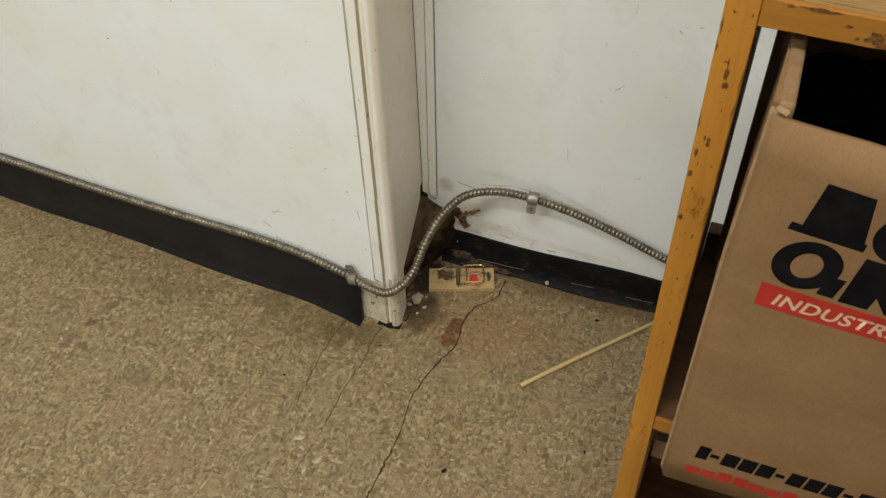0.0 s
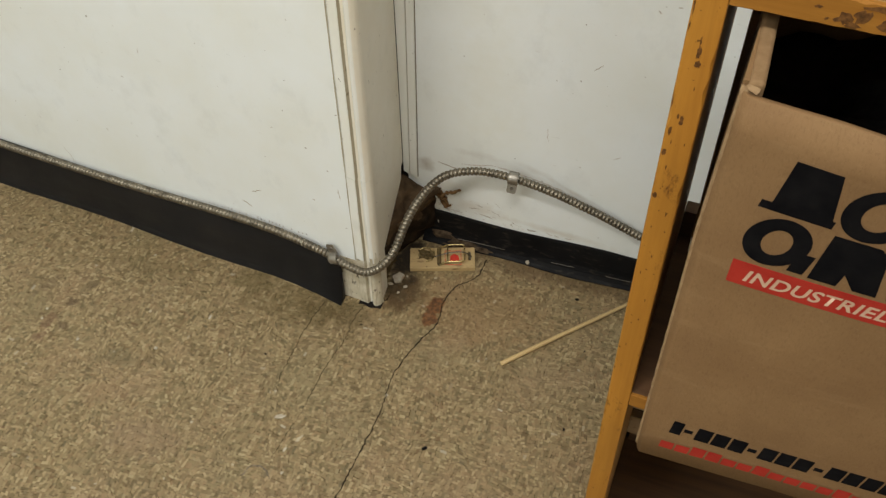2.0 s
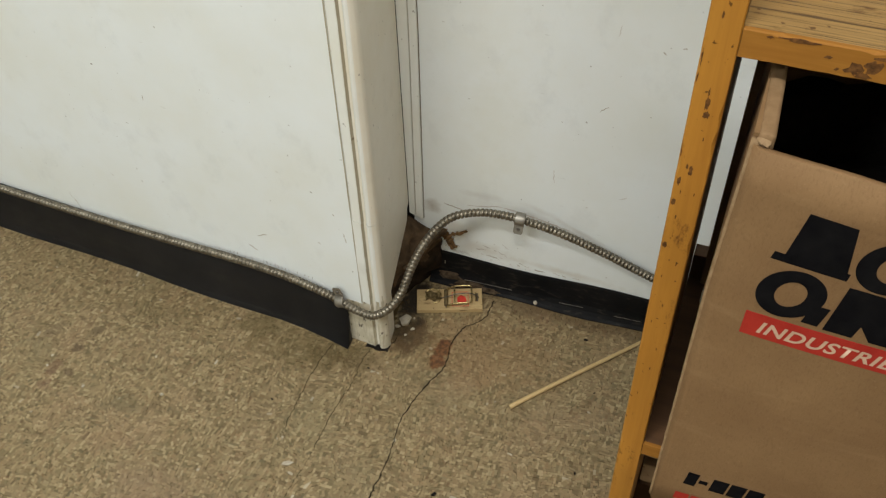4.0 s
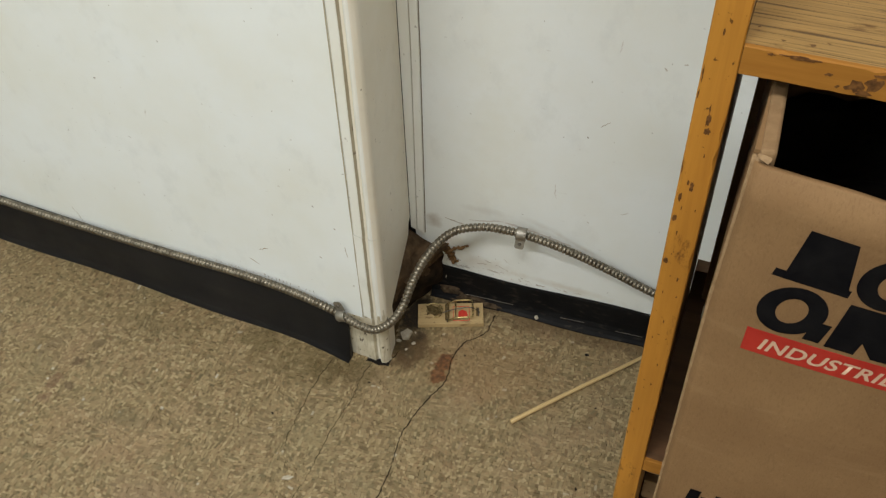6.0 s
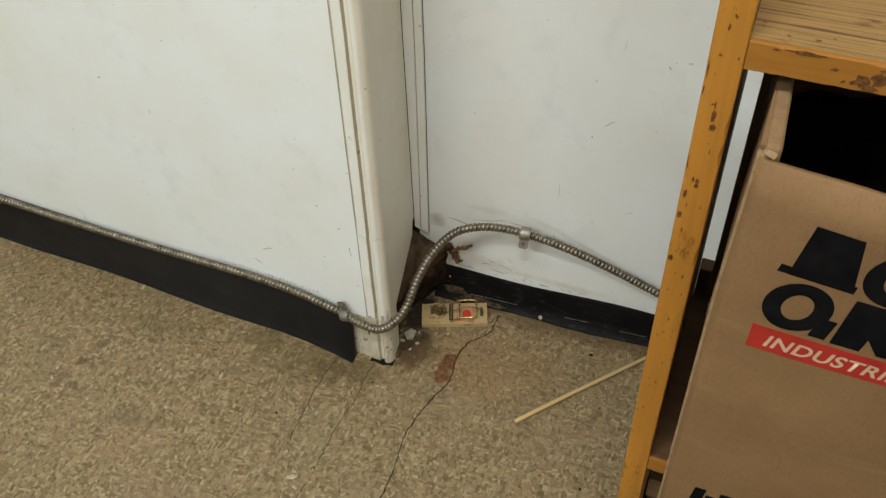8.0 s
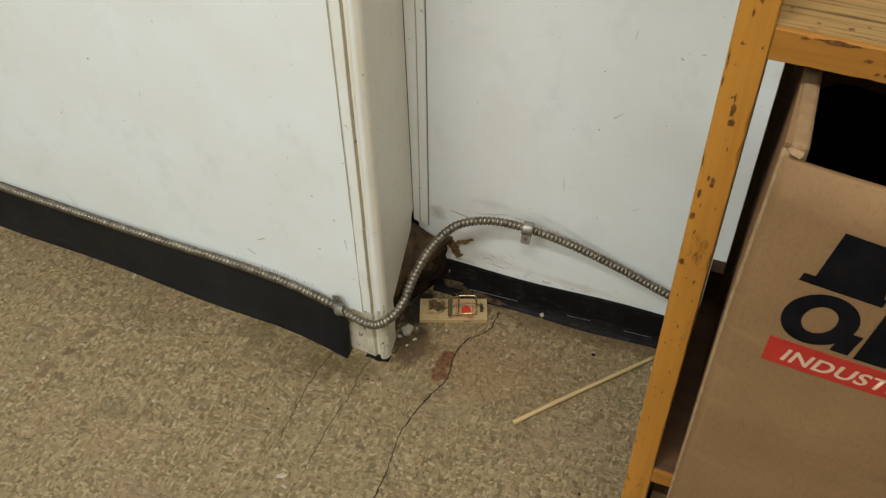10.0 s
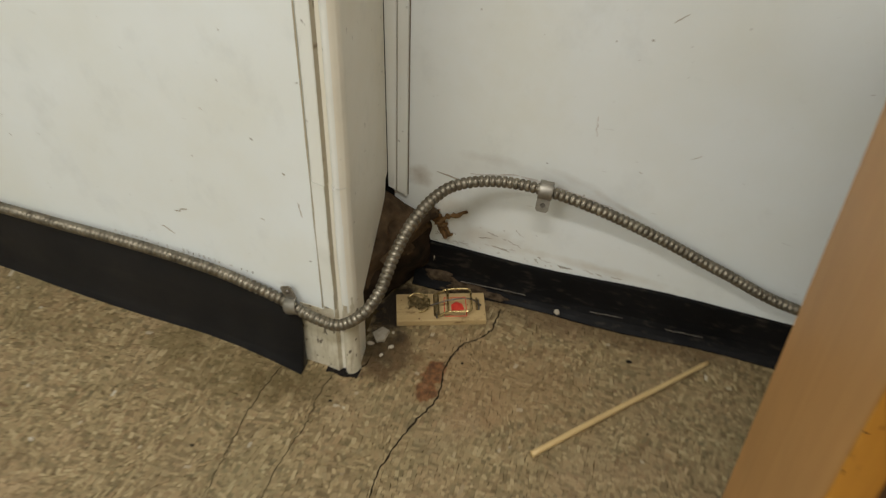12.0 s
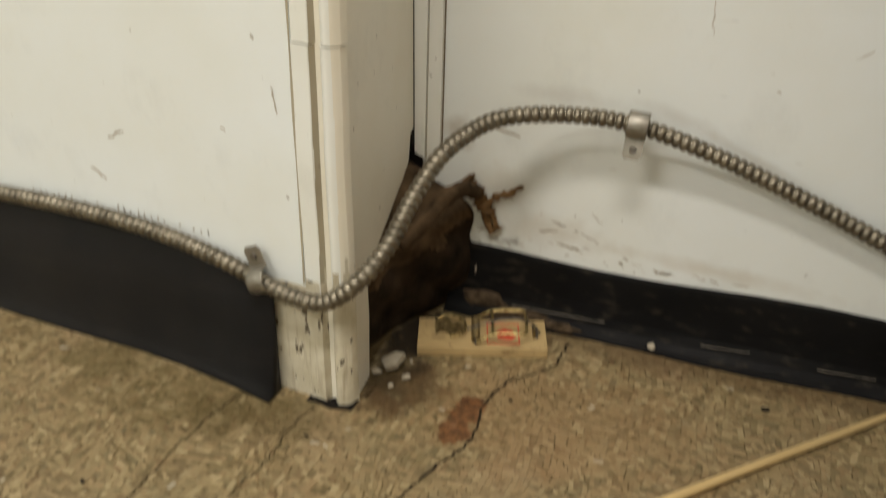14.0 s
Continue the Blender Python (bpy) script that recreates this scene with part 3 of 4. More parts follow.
crack([(-0.054, -0.305), (-0.050, -0.291), (-0.040, -0.286), (-0.029, -0.288), (-0.018, -0.299)], 0.0030, 6, GRIME)

# ---- armoured cable and its straps ----
LEFT_RUN = [(x, left_y(x) - 0.0085, z) for x, z in ((-1.6, 0.097), (-1.0, 0.097), (-0.62, 0.0972), (-0.45, 0.0992), (-0.33, 0.1028), (-0.22, 0.1080), (-0.14, 0.107), (-0.09, 0.100))]
CABLE = LEFT_RUN + [(-0.060, 0.001, 0.091), (-0.043, -0.003, 0.088), (-0.020, -0.0085, 0.087), (0.004, -0.0115, 0.090), (0.026, -0.0065, 0.108), (0.038, 0.010, 0.126),
                    (0.0425, 0.040, 0.147), (0.051, 0.068, 0.167), (0.064, 0.099, 0.177), (0.082, 0.120, 0.181), (0.117, 0.135, 0.182), (0.163, 0.139, 0.180),
                    (0.219, 0.146, 0.163), (0.282, 0.1505, 0.1385), (0.347, 0.152, 0.1115), (0.43, 0.152, 0.083), (0.60, 0.152, 0.068), (1.2, 0.152, 0.066)]
PITCH, R = 0.0057, 0.0060
pts = smooth_path(CABLE, PITCH / 8)
cable = thing("armoured_cable", "grey flexible steel-armoured electrical cable clipped along the wall", "cable")
part("armour", sweep(pts, lambda i: R * (1.0 - 0.32 * (1 - abs(math.sin(math.pi * i / 8)) ** 0.42)), 14), STEEL, cable, "ribbed spiral steel armour", True)


def strap(pose_m, label, twist):
    """One-hole strap: a band over the cable and a flat tab with a screw hole. Local x along the cable, y out of the wall, z up."""
    top = thing("cable_strap", label, "strap", "cable straps")
    bm = bmesh.new()
    arc = [(0.0082 * math.cos(a), 0.0082 * math.sin(a)) for a in [math.radians(-15 + 210 * k / 14) for k in range(15)]]
    rows = []
    for x in (-0.0065, -0.006, 0.006, 0.0065):
        s = 0.97 if abs(x) > 0.0062 else 1.0
        rows.append([bm.verts.new((x, q * s, -p * s)) for p, q in arc])
    for a, b in zip(rows, rows[1:]):
        for k in range(len(arc) - 1):
            bm.faces.new((a[k], a[k + 1], b[k + 1], b[k]))
    band = part("band", bm, STRAP, top, "", True)
    mod = band.modifiers.new("thick", "SOLIDIFY")
    mod.thickness, mod.offset = 0.0011, 1
    tab = bmesh.new()
    outline = [(-0.0065, 0.0075), (0.0065, 0.0075), (0.0065, 0.021), (0.0045, 0.0235), (-0.0045, 0.0235), (-0.0065, 0.021)]
    prism([(x, -z if twist < 0 else z) for x, z in outline], -0.0022, -0.0010, "y", tab)
    tabo = part("tab", tab, STRAP, top)
    hole = bmesh.new()
    z = 0.0165 * (1 if twist > 0 else -1)
    bmesh.ops.create_cone(hole, cap_ends=True, segments=14, radius1=0.0026, radius2=0.0020, depth=0.0014, matrix=pose(0, -0.0003, z, -90))
    part("screw", hole, DARKSTEEL, tabo, "small dark screw")
    top.matrix_basis = pose_m
    return top


strap(pose(0.164, 0.1395, 0.180, 22, -5, 185), "zinc one-hole strap round the bowed cable", -1)
strap(pose(-0.0475, -0.001, 0.090, 0, 22, 176), "zinc one-hole strap screwed beside the corner moulding", 1)

# ---- rag stuffed into the broken corner ----
bm, NY, NZ = bmesh.new(), 34, 40
grid = []
for i in range(NY + 1):
    y = 0.036 + 0.123 * i / NY
    u = i / NY
    top = 0.086 + 0.043 * min(1, max(0, (y - 0.040) / 0.085)) - 0.010 * max(0, (y - 0.135) / 0.02)
    col = []
    for j in range(NZ + 1):
        z = top * j / NZ
        h = j / NZ
        x = -0.020 + 0.056 * u**1.35 * (0.60 - 0.22 * h**3 + 0.48 * math.sin(math.pi * min(1, 0.05 + 0.85 * h)) ** 0.8) + 0.004 * h
        n = noise.noise(Vector((y * 26, z * 17, 1.0)))
        fold = abs(math.sin((z * 70 + y * 55) + 1.5 * noise.noise(Vector((y * 20, z * 20, 5)))))
        x += 0.007 * n + 0.0065 * fold * (0.3 + u) - 0.017 * math.exp(-(((y - 0.128) / 0.016) ** 2 + ((z - 0.098) / 0.010) ** 2))
        if h > 0.78:
            x -= (0.012 + 0.016 * u) * ((h - 0.78) / 0.22) ** 1.6
        col.append(bm.verts.new((x, y + 0.003 * noise.noise(Vector((z * 30, y * 30, 9))), z)))
    grid.append(col)
for a, b in zip(grid, grid[1:]):
    for j in range(NZ):
        bm.faces.new((a[j], a[j + 1], b[j + 1], b[j]))
back = [[bm.verts.new((-0.029, c.co.y, c.co.z)) for c in (col[0], col[-1])] for col in grid]
for k in range(NY):
    bm.faces.new((grid[k][-1], back[k][1], back[k + 1][1], grid[k + 1][-1]))
    bm.faces.new((back[k][0], grid[k][0], grid[k + 1][0], back[k + 1][0]))
    bm.faces.new((back[k][1], back[k][0], back[k + 1][0], back[k + 1][1]))
for col, bk in ((grid[0], back[0]), (grid[-1], back[-1])):
    bm.faces.new([bk[0], *col, bk[1]])
# lower faces take the darker copy: the cavity's shade put into the colour
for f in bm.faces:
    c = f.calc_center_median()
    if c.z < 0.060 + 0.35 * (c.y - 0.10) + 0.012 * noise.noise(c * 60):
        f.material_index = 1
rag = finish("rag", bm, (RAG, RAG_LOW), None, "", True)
tagged(rag, "filthy dark brown rag stuffed into the broken wall corner", "rag")

fold = smooth_path([(0.047, 0.154, 0.104), (0.044, 0.138, 0.113), (0.036, 0.118, 0.113), (0.028, 0.098, 0.101), (0.016, 0.080, 0.088)], 0.003)
part("fold", sweep(fold, lambda i: 0.0062 + 0.0016 * noise.noise(Vector((i * 0.35, 4, 2))), 10), RAG, rag, "raised fold of the cloth", True)
# torn edge of the wall board beside the rag
bm = bmesh.new()
r = random.Random(8)
for line, size in ((((0.036, 0, 0.112), (0.044, 0, 0.104), (0.052, 0, 0.095), (0.059, 0, 0.085), (0.065, 0, 0.073)), 0.0082),
                   (((0.046, 0, 0.096), (0.053, 0, 0.089), (0.056, 0, 0.078), (0.061, 0, 0.070)), 0.0060),
                   (((0.056, 0, 0.096), (0.064, 0, 0.103), (0.073, 0, 0.106), (0.078, 0, 0.111), (0.085, 0, 0.113)), 0.0038)):
    path = smooth_path(line, 0.0025)
    count = len(path)
    sweep(path, lambda i: size * r.uniform(0.45, 1.25) * (1 - 0.6 * i / count), 7, bm)
for v in bm.verts:
    v.co.y = 0.1575 + 0.75 * v.co.y - 0.004 * abs(noise.noise(v.co * 120))
torn = finish("torn_board", bm, TORN)
tagged(torn, "ragged torn brown edge of the wall board beside the hole", "torn board")

# ---- mouse trap ----
trap = thing("mouse_trap", "set wooden spring mouse trap with brassy wires and red print", "mouse trap")
L, W, T = 0.097, 0.040, 0.0078
part("base", box(0, L, 0, W, 0.0, T, 0.0008), PINE, trap, "pale pine board")


def wire(points, r, material, name, label="", sides=8):
    return part(name, sweep(smooth_path(points, 0.0012), lambda i: r, sides), material, trap, label, True)


zt = T + 0.0016
coil = [(0.0435 + 0.0026 * math.cos(k * 0.9), 0.005 + 0.030 * k / 90, T + 0.0032 + 0.0026 * math.sin(k * 0.9)) for k in range(91)]
wire(coil, 0.0007, RUSTY, "spring", "dull coiled spring")
hz = zt + 0.0090
for y, e in ((0.0035, 1), (0.0365, -1)):
    wire([(0.0435, y, zt + 0.001), (0.056, y, hz - 0.001), (0.075, y, hz), (0.0800, y + e * 0.0012, hz), (0.0812, y + e * 0.005, hz)], 0.00115, BRASS, "hammer_side")
wire([(0.0812, 0.0080, hz), (0.0814, 0.020, hz), (0.0812, 0.0320, hz)], 0.00115, BRASS, "hammer_bar")
wire([(0.0560, 0.0035, hz - 0.001), (0.0562, 0.020, hz - 0.0005), (0.0560, 0.0365, hz - 0.001)], 0.00105, BRASS, "hammer_bar")
wire([(0.0435, 0.002, zt + 0.001), (0.0435, 0.038, zt + 0.001)], 0.0010, DARKSTEEL, "axle", "")
wire([(0.092, 0.020, zt), (0.080, 0.0195, hz + 0.002), (0.060, 0.0185, hz + 0.0022), (0.036, 0.018, zt + 0.003)], 0.0008, DARKSTEEL, "locking_bar", "thin locking wire")
bm = bmesh.new()
rows = []
for i in range(9):
    x = 0.013 + 0.022 * i / 8
    rows.append([bm.verts.new((x + 0.001 * math.sin(j * 2.0), 0.0165 + 0.0165 * j / 6 + 0.002 * math.sin(i * 0.9), T + 0.0012 + 0.0030 * abs(math.sin(i * 0.75 + j * 0.35)))) for j in range(7)])
for p, q in zip(rows, rows[1:]):
    for j in range(6):
        bm.faces.new((p[j], p[j + 1], q[j + 1], q[j]))
pedal = part("bait_pedal", bm, RUSTY, trap, "tarnished crumpled bait pedal")
pedal.modifiers.new("thick", "SOLIDIFY").thickness = 0.0006
wire([(0.013, 0.032, T + 0.002), (0.020, 0.036, T + 0.005), (0.029, 0.034, T + 0.005), (0.036, 0.028, T + 0.004), (0.034, 0.014, T + 0.004), (0.024, 0.010, T + 0.003)], 0.0008, BRASS, "pedal_wire", "")
part("trigger", box(0.0865, 0.0885, 0.014, 0.027, T, T + 0.0065, 0.0006), RUSTY, trap, "dull metal trigger")
for x, y in ((0.0895, 0.017), (0.0895, 0.025), (0.0435, 0.012), (0.0435, 0.029)):
    part("staple", box(x - 0.0012, x + 0.0012, y - 0.0028, y + 0.0028, T - 0.001, T + 0.0030, 0.0005), DARKSTEEL, trap)
red = bmesh.new()
prism([(0.0600, 0.0130), (0.0705, 0.0115), (0.0740, 0.0155), (0.0720, 0.0235), (0.0655, 0.0270), (0.0600, 0.0225)], T + 0.0001, T + 0.0004, "z", red)
part("print", red, TRAP_RED, trap, "red printed mark")
frame_bm = bmesh.new()
for a in ((0.052, 0.0765, 0.0055, 0.0063), (0.052, 0.0765, 0.0325, 0.0333), (0.052, 0.0528, 0.0063, 0.0325), (0.0757, 0.0765, 0.0063, 0.0325)):
    box(a[0], a[1], a[2], a[3], T + 0.0001, T + 0.0004, 0, frame_bm)
part("print", frame_bm, TRAP_RED, trap, "thin red printed border")
trap.matrix_basis = pose(0.030, 0.0775, 0.0, 0, 0, 19.5)

# ---- stick ----
bm = bmesh.new()
n = 26
rows = []
for i in range(n + 1):
    u = i / n
    r0 = 0.0034 - 0.0008 * u
    wob = 0.0006 * math.sin(u * 5)
    rows.append([bm.verts.new((0.2246 * u, wob + r0 * math.cos(k * math.pi / 4 + 0.39), 0.0035 + r0 * math.sin(k * math.pi / 4 + 0.39))) for k in range(8)])
for a, b in zip(rows, rows[1:]):
    for k in range(8):
        bm.faces.new((a[k], a[(k + 1) % 8], b[(k + 1) % 8], b[k]))
bm.faces.new(rows[0][::-1])
bm.faces.new(rows[-1])
stick = tagged(finish("stick", bm, BAMBOO, None, "", True), "pale thin wooden stick lying on the floor", "stick")
stick.matrix_basis = pose(0.207, -0.039, 0, 0, 0, 48.1)

# ---- dust heaped on the cove base behind the trap ----
bm = bmesh.new()
for k, (x, y, z, sx, sy, sz) in enumerate(((0.060, 0.1540, 0.009, 0.021, 0.0040, 0.0085), (0.088, 0.1510, 0.006, 0.024, 0.0042, 0.0048), (0.116, 0.1490, 0.004, 0.020, 0.0040, 0.0030), (0.045, 0.1540, 0.006, 0.010, 0.0040, 0.0070), (0.074, 0.1470, 0.002, 0.016, 0.0060, 0.0025))):
    blob((x, y, z), (sx, sy, sz), k + 60, 0.7, 3, bm)
tagged(finish("dust", bm, DUST, None, "", True), "brown dust and debris heaped along the cove base", "dust")

# ---- crumbs ----
bm = bmesh.new()
prism([(-0.010, -0.005), (0.004, -0.009), (0.011, -0.003), (0.004, 0.009), (-0.007, 0.007)], 0, 0.004, "z", bm)
for v in bm.verts:
    v.co.z += 0.35 * (v.co.x + 0.011)
ob = tagged(finish("plaster_chip", bm, PLASTER), "broken off-white plaster chip beside the moulding", "plaster chip", "plaster chips")
ob.matrix_basis = pose(0.021, 0.058, 0.0005, 18, 0, -35)
for k, (x, y, s) in enumerate(((0.012, 0.045, 0.0045), (0.035, 0.047, 0.0040), (0.028, 0.034, 0.0028), (0.030, 0.067, 0.0022), (0.192, 0.146, 0.0038), (-0.258, -0.168, 0.0032), (-0.37, -0.19, 0.003))):
    ob = tagged(finish("plaster_chip", blob((0, 0, s * 0.5), (s, s * 0.75, s * 0.55), k + 3, 0.6, 1), PLASTER), "tiny pale plaster crumb on the floor", "plaster chip", "plaster chips")
    ob.matrix_basis = pose(x, y, 0.0 if y < 0.14 else 0.004, 0, 0, 40 * k)
bm = prism([(-0.008, -0.002), (0.002, -0.0035), (0.008, 0.0), (0.001, 0.003), (-0.006, 0.002)], 0, 0.0012, "z")
ob = tagged(finish("plaster_chip", bm, PLASTER), "thin pale plaster flake lying on the floor", "plaster chip", "plaster chips")
ob.matrix_basis = pose(-0.045, -0.211, 0.0002, 0, 0, 25)
for k, (x, y, s) in enumerate(((0.278, 0.105, 0.0035), (0.152, -0.194, 0.0042), (0.31, 0.02, 0.002), (0.314, -0.109, 0.0026), (-0.108, -0.127, 0.0026), (-0.001, -0.037, 0.002), (0.112, 0.050, 0.0018))):
    ob = tagged(finish("dirt_crumb", blob((0, 0, s * 0.35), (s, s * 0.6, s * 0.4), k + 20, 0.6, 1), VOID), "small black crumb of dirt on the floor", "dirt", "dirt crumbs")
    ob.matrix_basis = pose(x, y, 0, 0, 0, 35 * k)

# ---- marks on the walls ----
def mark(wall, name, x, z, dx, dz, width, material, seed, left=False):
    """A thin scrape on a wall, from (x, z) along (dx, dz)."""
    r = random.Random(seed)
    bm, last, n = bmesh.new(), None, 7
    ln = math.hypot(dx, dz) or 1
    for i in range(n + 1):
        u = i / n
        w = width * (0.25 + 0.75 * math.sin(math.pi * (0.1 + 0.8 * u))) * r.uniform(0.5, 1.1)
        px, pz = x + dx * u + r.uniform(-0.0008, 0.0008), z + dz * u + r.uniform(-0.0008, 0.0008)
        now = []
        for s in (-1, 1):
            qx, qz = px - s * w * dz / ln / 2, pz + s * w * dx / ln / 2
            now.append(bm.verts.new((qx, (left_y(qx) if left else 0.160) - 0.0004, qz)))
        if last:
            bm.faces.new((last[0], last[1], now[1], now[0]))
        last = now
    return part(name, bm, material, wall)


wl = bpy.data.objects["wall_left"]
for k, (x, z, dx, dz, w, m) in enumerate((
        (0.250, 0.370, 0.010, 0.010, 0.0014, SCUFF), (0.312, 0.470, 0.004, -0.003, 0.0022, SCUFF), (0.332, 0.478, 0.006, 0.001, 0.0018, SCUFF),
        (0.247, 0.209, 0.002, -0.002, 0.0018, SCUFF), (0.262, 0.480, 0.001, 0.014, 0.001, FAINTMARK), (0.20, 0.262, 0.002, -0.022, 0.0012, FAINTMARK),
        (0.047, 0.157, 0.030, -0.006, 0.0022, SMUDGE), (0.083, 0.163, 0.050, 0.011, 0.0030, FAINTMARK), (0.134, 0.174, 0.05, -0.007, 0.0034, FAINTMARK), (0.184, 0.167, 0.045, -0.010, 0.003, FAINTMARK),
        (0.105, 0.088, 0.012, -0.003, 0.0016, SCUFF), (0.128, 0.082, 0.014, -0.006, 0.0014, SCUFF), (0.110, 0.070, 0.020, -0.003, 0.0020, SMUDGE),
        (0.135, 0.100, 0.008, -0.008, 0.001, SCUFF), (0.095, 0.078, 0.016, 0.002, 0.0016, SMUDGE), (0.29, 0.235, 0.010, 0.006, 0.0008, SCUFF))):
    mark(wall_right, "scuff", x, z, dx, dz, w, m, k)
for k, (x, z, dx, dz, w, m) in enumerate((
        (-0.047, 0.252, 0.003, -0.002, 0.0024, SMUDGE), (-0.190, 0.140, 0.014, -0.007, 0.0020, SMUDGE), (-0.034, 0.222, 0.003, -0.016, 0.0016, SMUDGE),
        (-0.30, 0.36, 0.001, 0.008, 0.0012, SCUFF), (-0.50, 0.128, 0.014, -0.03, 0.001, SMUDGE), (-0.075, 0.19, 0.004, -0.003, 0.0016, SMUDGE),
        (-0.17, 0.165, 0.015, 0.008, 0.0018, SMUDGE), (-0.12, 0.30, 0.003, -0.001, 0.0012, SCUFF), (-0.40, 0.20, 0.002, -0.002, 0.0012, SCUFF))):
    mark(wl, "scuff", x, z, dx, dz, w, m, 40 + k, True)
r = random.Random(3)
for k in range(52):
    x = -0.40 + 0.006 * k + r.uniform(-0.0008, 0.0008)
    strong = math.exp(-(((x + 0.165) / 0.06) ** 2))
    if strong < 0.12 or r.random() < 0.25:
        continue
    mark(wl, "rub_mark", x, 0.109, r.uniform(-0.001, 0.001), 0.002 + (0.0005 + 0.0042 * r.random()) * strong, 0.0012, GRIME if r.random() < 0.2 * strong else HATCH, 80 + k, True)
for k in range(26):
    x = 0.045 + 0.20 * r.random() ** 1.7
    mark(wall_right, "scuff", x, 0.061 + r.uniform(0, 0.012) * (1 if x < 0.15 else 0.4), r.uniform(0.003, 0.012), r.uniform(-0.003, 0.001), r.uniform(0.0008, 0.002), FAINTMARK if k % 3 else SMUDGE, 300 + k)
for k in range(22):
    x, z = 0.046 + 0.12 * r.random() ** 1.6, 0.060 + 0.050 * r.random() ** 2
    mark(wall_right, "speck", x, z, r.uniform(0.001, 0.005), r.uniform(-0.002, 0.002), r.uniform(0.0008, 0.0018), (FAINTMARK, FAINTMARK, SMUDGE, SCUFF)[k % 4], 400 + k)
base_right = [o for o in bpy.data.objects if o.name.startswith("baseboard") and o.data.vertices[0].co.x > -0.03 or o.name == "baseboard.001"][0]
for x0, x1, z in ((0.080, 0.154, 0.0125), (0.226, 0.261, 0.012), (0.308, 0.347, 0.0115), (0.047, 0.0485, 0.036)):
    bm, last = bmesh.new(), None
    for i in range(9):
        u = i / 8
        x, hh = x0 + (x1 - x0) * u, (0.0003 if x1 - x0 > 0.01 else 0.004)
        zz = z + 0.002 * u + r.uniform(-0.0003, 0.0003)
        now = [bm.verts.new((x, 0.1518 if x1 - x0 > 0.01 else 0.1560, zz - hh * r.uniform(0.3, 1))), bm.verts.new((x, 0.1523 if x1 - x0 > 0.01 else 0.1560, zz + hh * r.uniform(0.3, 1)))]
        if last:
            bm.faces.new((*last, now[1], now[0]))
        last = now
    part("scratch", bm, SCRAPE if x1 - x0 > 0.01 else PLASTER, base_right, "pale scratch in the rubber" if x1 - x0 > 0.01 else "white paint drip")

# ---- shelf unit ----
unit = thing("shelf_unit", "worn orange-varnished wooden shelf unit with an open back", "shelf")
X0, X1, YF, YB = 0.3685, 0.3870, -0.296, -0.083
XR = 1.15


def board(x0, x1, y0, y1, z0, z1, bevel, material, name, label, parent=unit):
    return part(name, box(x0, x1, y0, y1, z0, z1, bevel), material, parent, label)


panel = board(X0, X1, YF + 0.003, YB, 0, 1.75, 0.0006, VENEER, "side_panel", "honey-coloured veneered side panel")
def lipping(x0, x1, y0, y1, z0, z1, material, seed, axis, parent):
    """A worn solid-wood edge strip with uneven, dented arrises."""
    bm = bmesh.new()
    n = 160
    rows = []
    r = random.Random(seed)
    for i in range(n + 1):
        u = i / n
        d = [0.0005 + (0.0018 if r.random() < 0.12 else 0.0005) * r.random() for _ in range(2)]
        if axis == 2:
            z = z0 + (z1 - z0) * u
            ring = [(x0, y1, z), (x0, y0 + d[0], z), (x0 + d[0], y0, z), (x1 - d[1], y0, z), (x1, y0 + d[1], z), (x1, y1, z)]
        else:
            x = x0 + (x1 - x0) * u
            ring = [(x, y1, z0), (x, y0 + d[0], z0), (x, y0, z0 + d[0]), (x, y0, z1 - d[1]), (x, y0 + d[1], z1), (x, y1, z1)]
        rows.append([bm.verts.new(p) for p in ring])
    for a, b in zip(rows, rows[1:]):
        for k in range(6):
            bm.faces.new((a[k], a[(k + 1) % 6], b[(k + 1) % 6], b[k]))
    bm.faces.new(rows[0][::-1])
    bm.faces.new(rows[-1])
    return part("edge_strip", bm, material, parent, "worn orange-varnished edge with dark dents")


lipping(X0 - 0.0003, X1 + 0.0003, YF, YF + 0.003, 0, 1.75, VARNISH_Z, 1, 2, panel)
panel2 = board(XR, XR + 0.0185, YF + 0.003, YB, 0, 1.75, 0.0006, VENEER, "side_panel", "honey-coloured veneered side panel")
lipping(XR - 0.0003, XR + 0.0188, YF, YF + 0.003, 0, 1.75, VARNISH_Z, 2, 2, panel2)
for z0, z1, top in ((0.7960, 0.8140, OAK), (0.3850, 0.4010, DARKWOOD), (0.04, 0.058, DARKWOOD), (1.25, 1.266, OAK)):
    s = board(X1 + 0.0003, XR - 0.0003, YF + 0.003, YB, z0, z1, 0.0005, top, "shelf_board", "shelf board with coarse dark grain" if top is OAK else "dusty dark shelf board")
    lipping(X1 + 0.0006, XR - 0.0006, YF, YF + 0.003, z0 - 0.0002, z1 + 0.0002, VARNISH_X, int(z0 * 100), 0, s)
part("back_rail", box(X1 + 0.0004, XR - 0.0004, YB - 0.016, YB - 0.0004, 0.4012, 0.434, 0.0008), DARKWOOD, unit, "dusty dark rail")
DENT = plain("bare_dent", (0.055, 0.026, 0.010), (0.20, 0.088, 0.026), 260, 0.75, 0, 0.4, 0.0006, 0.1)


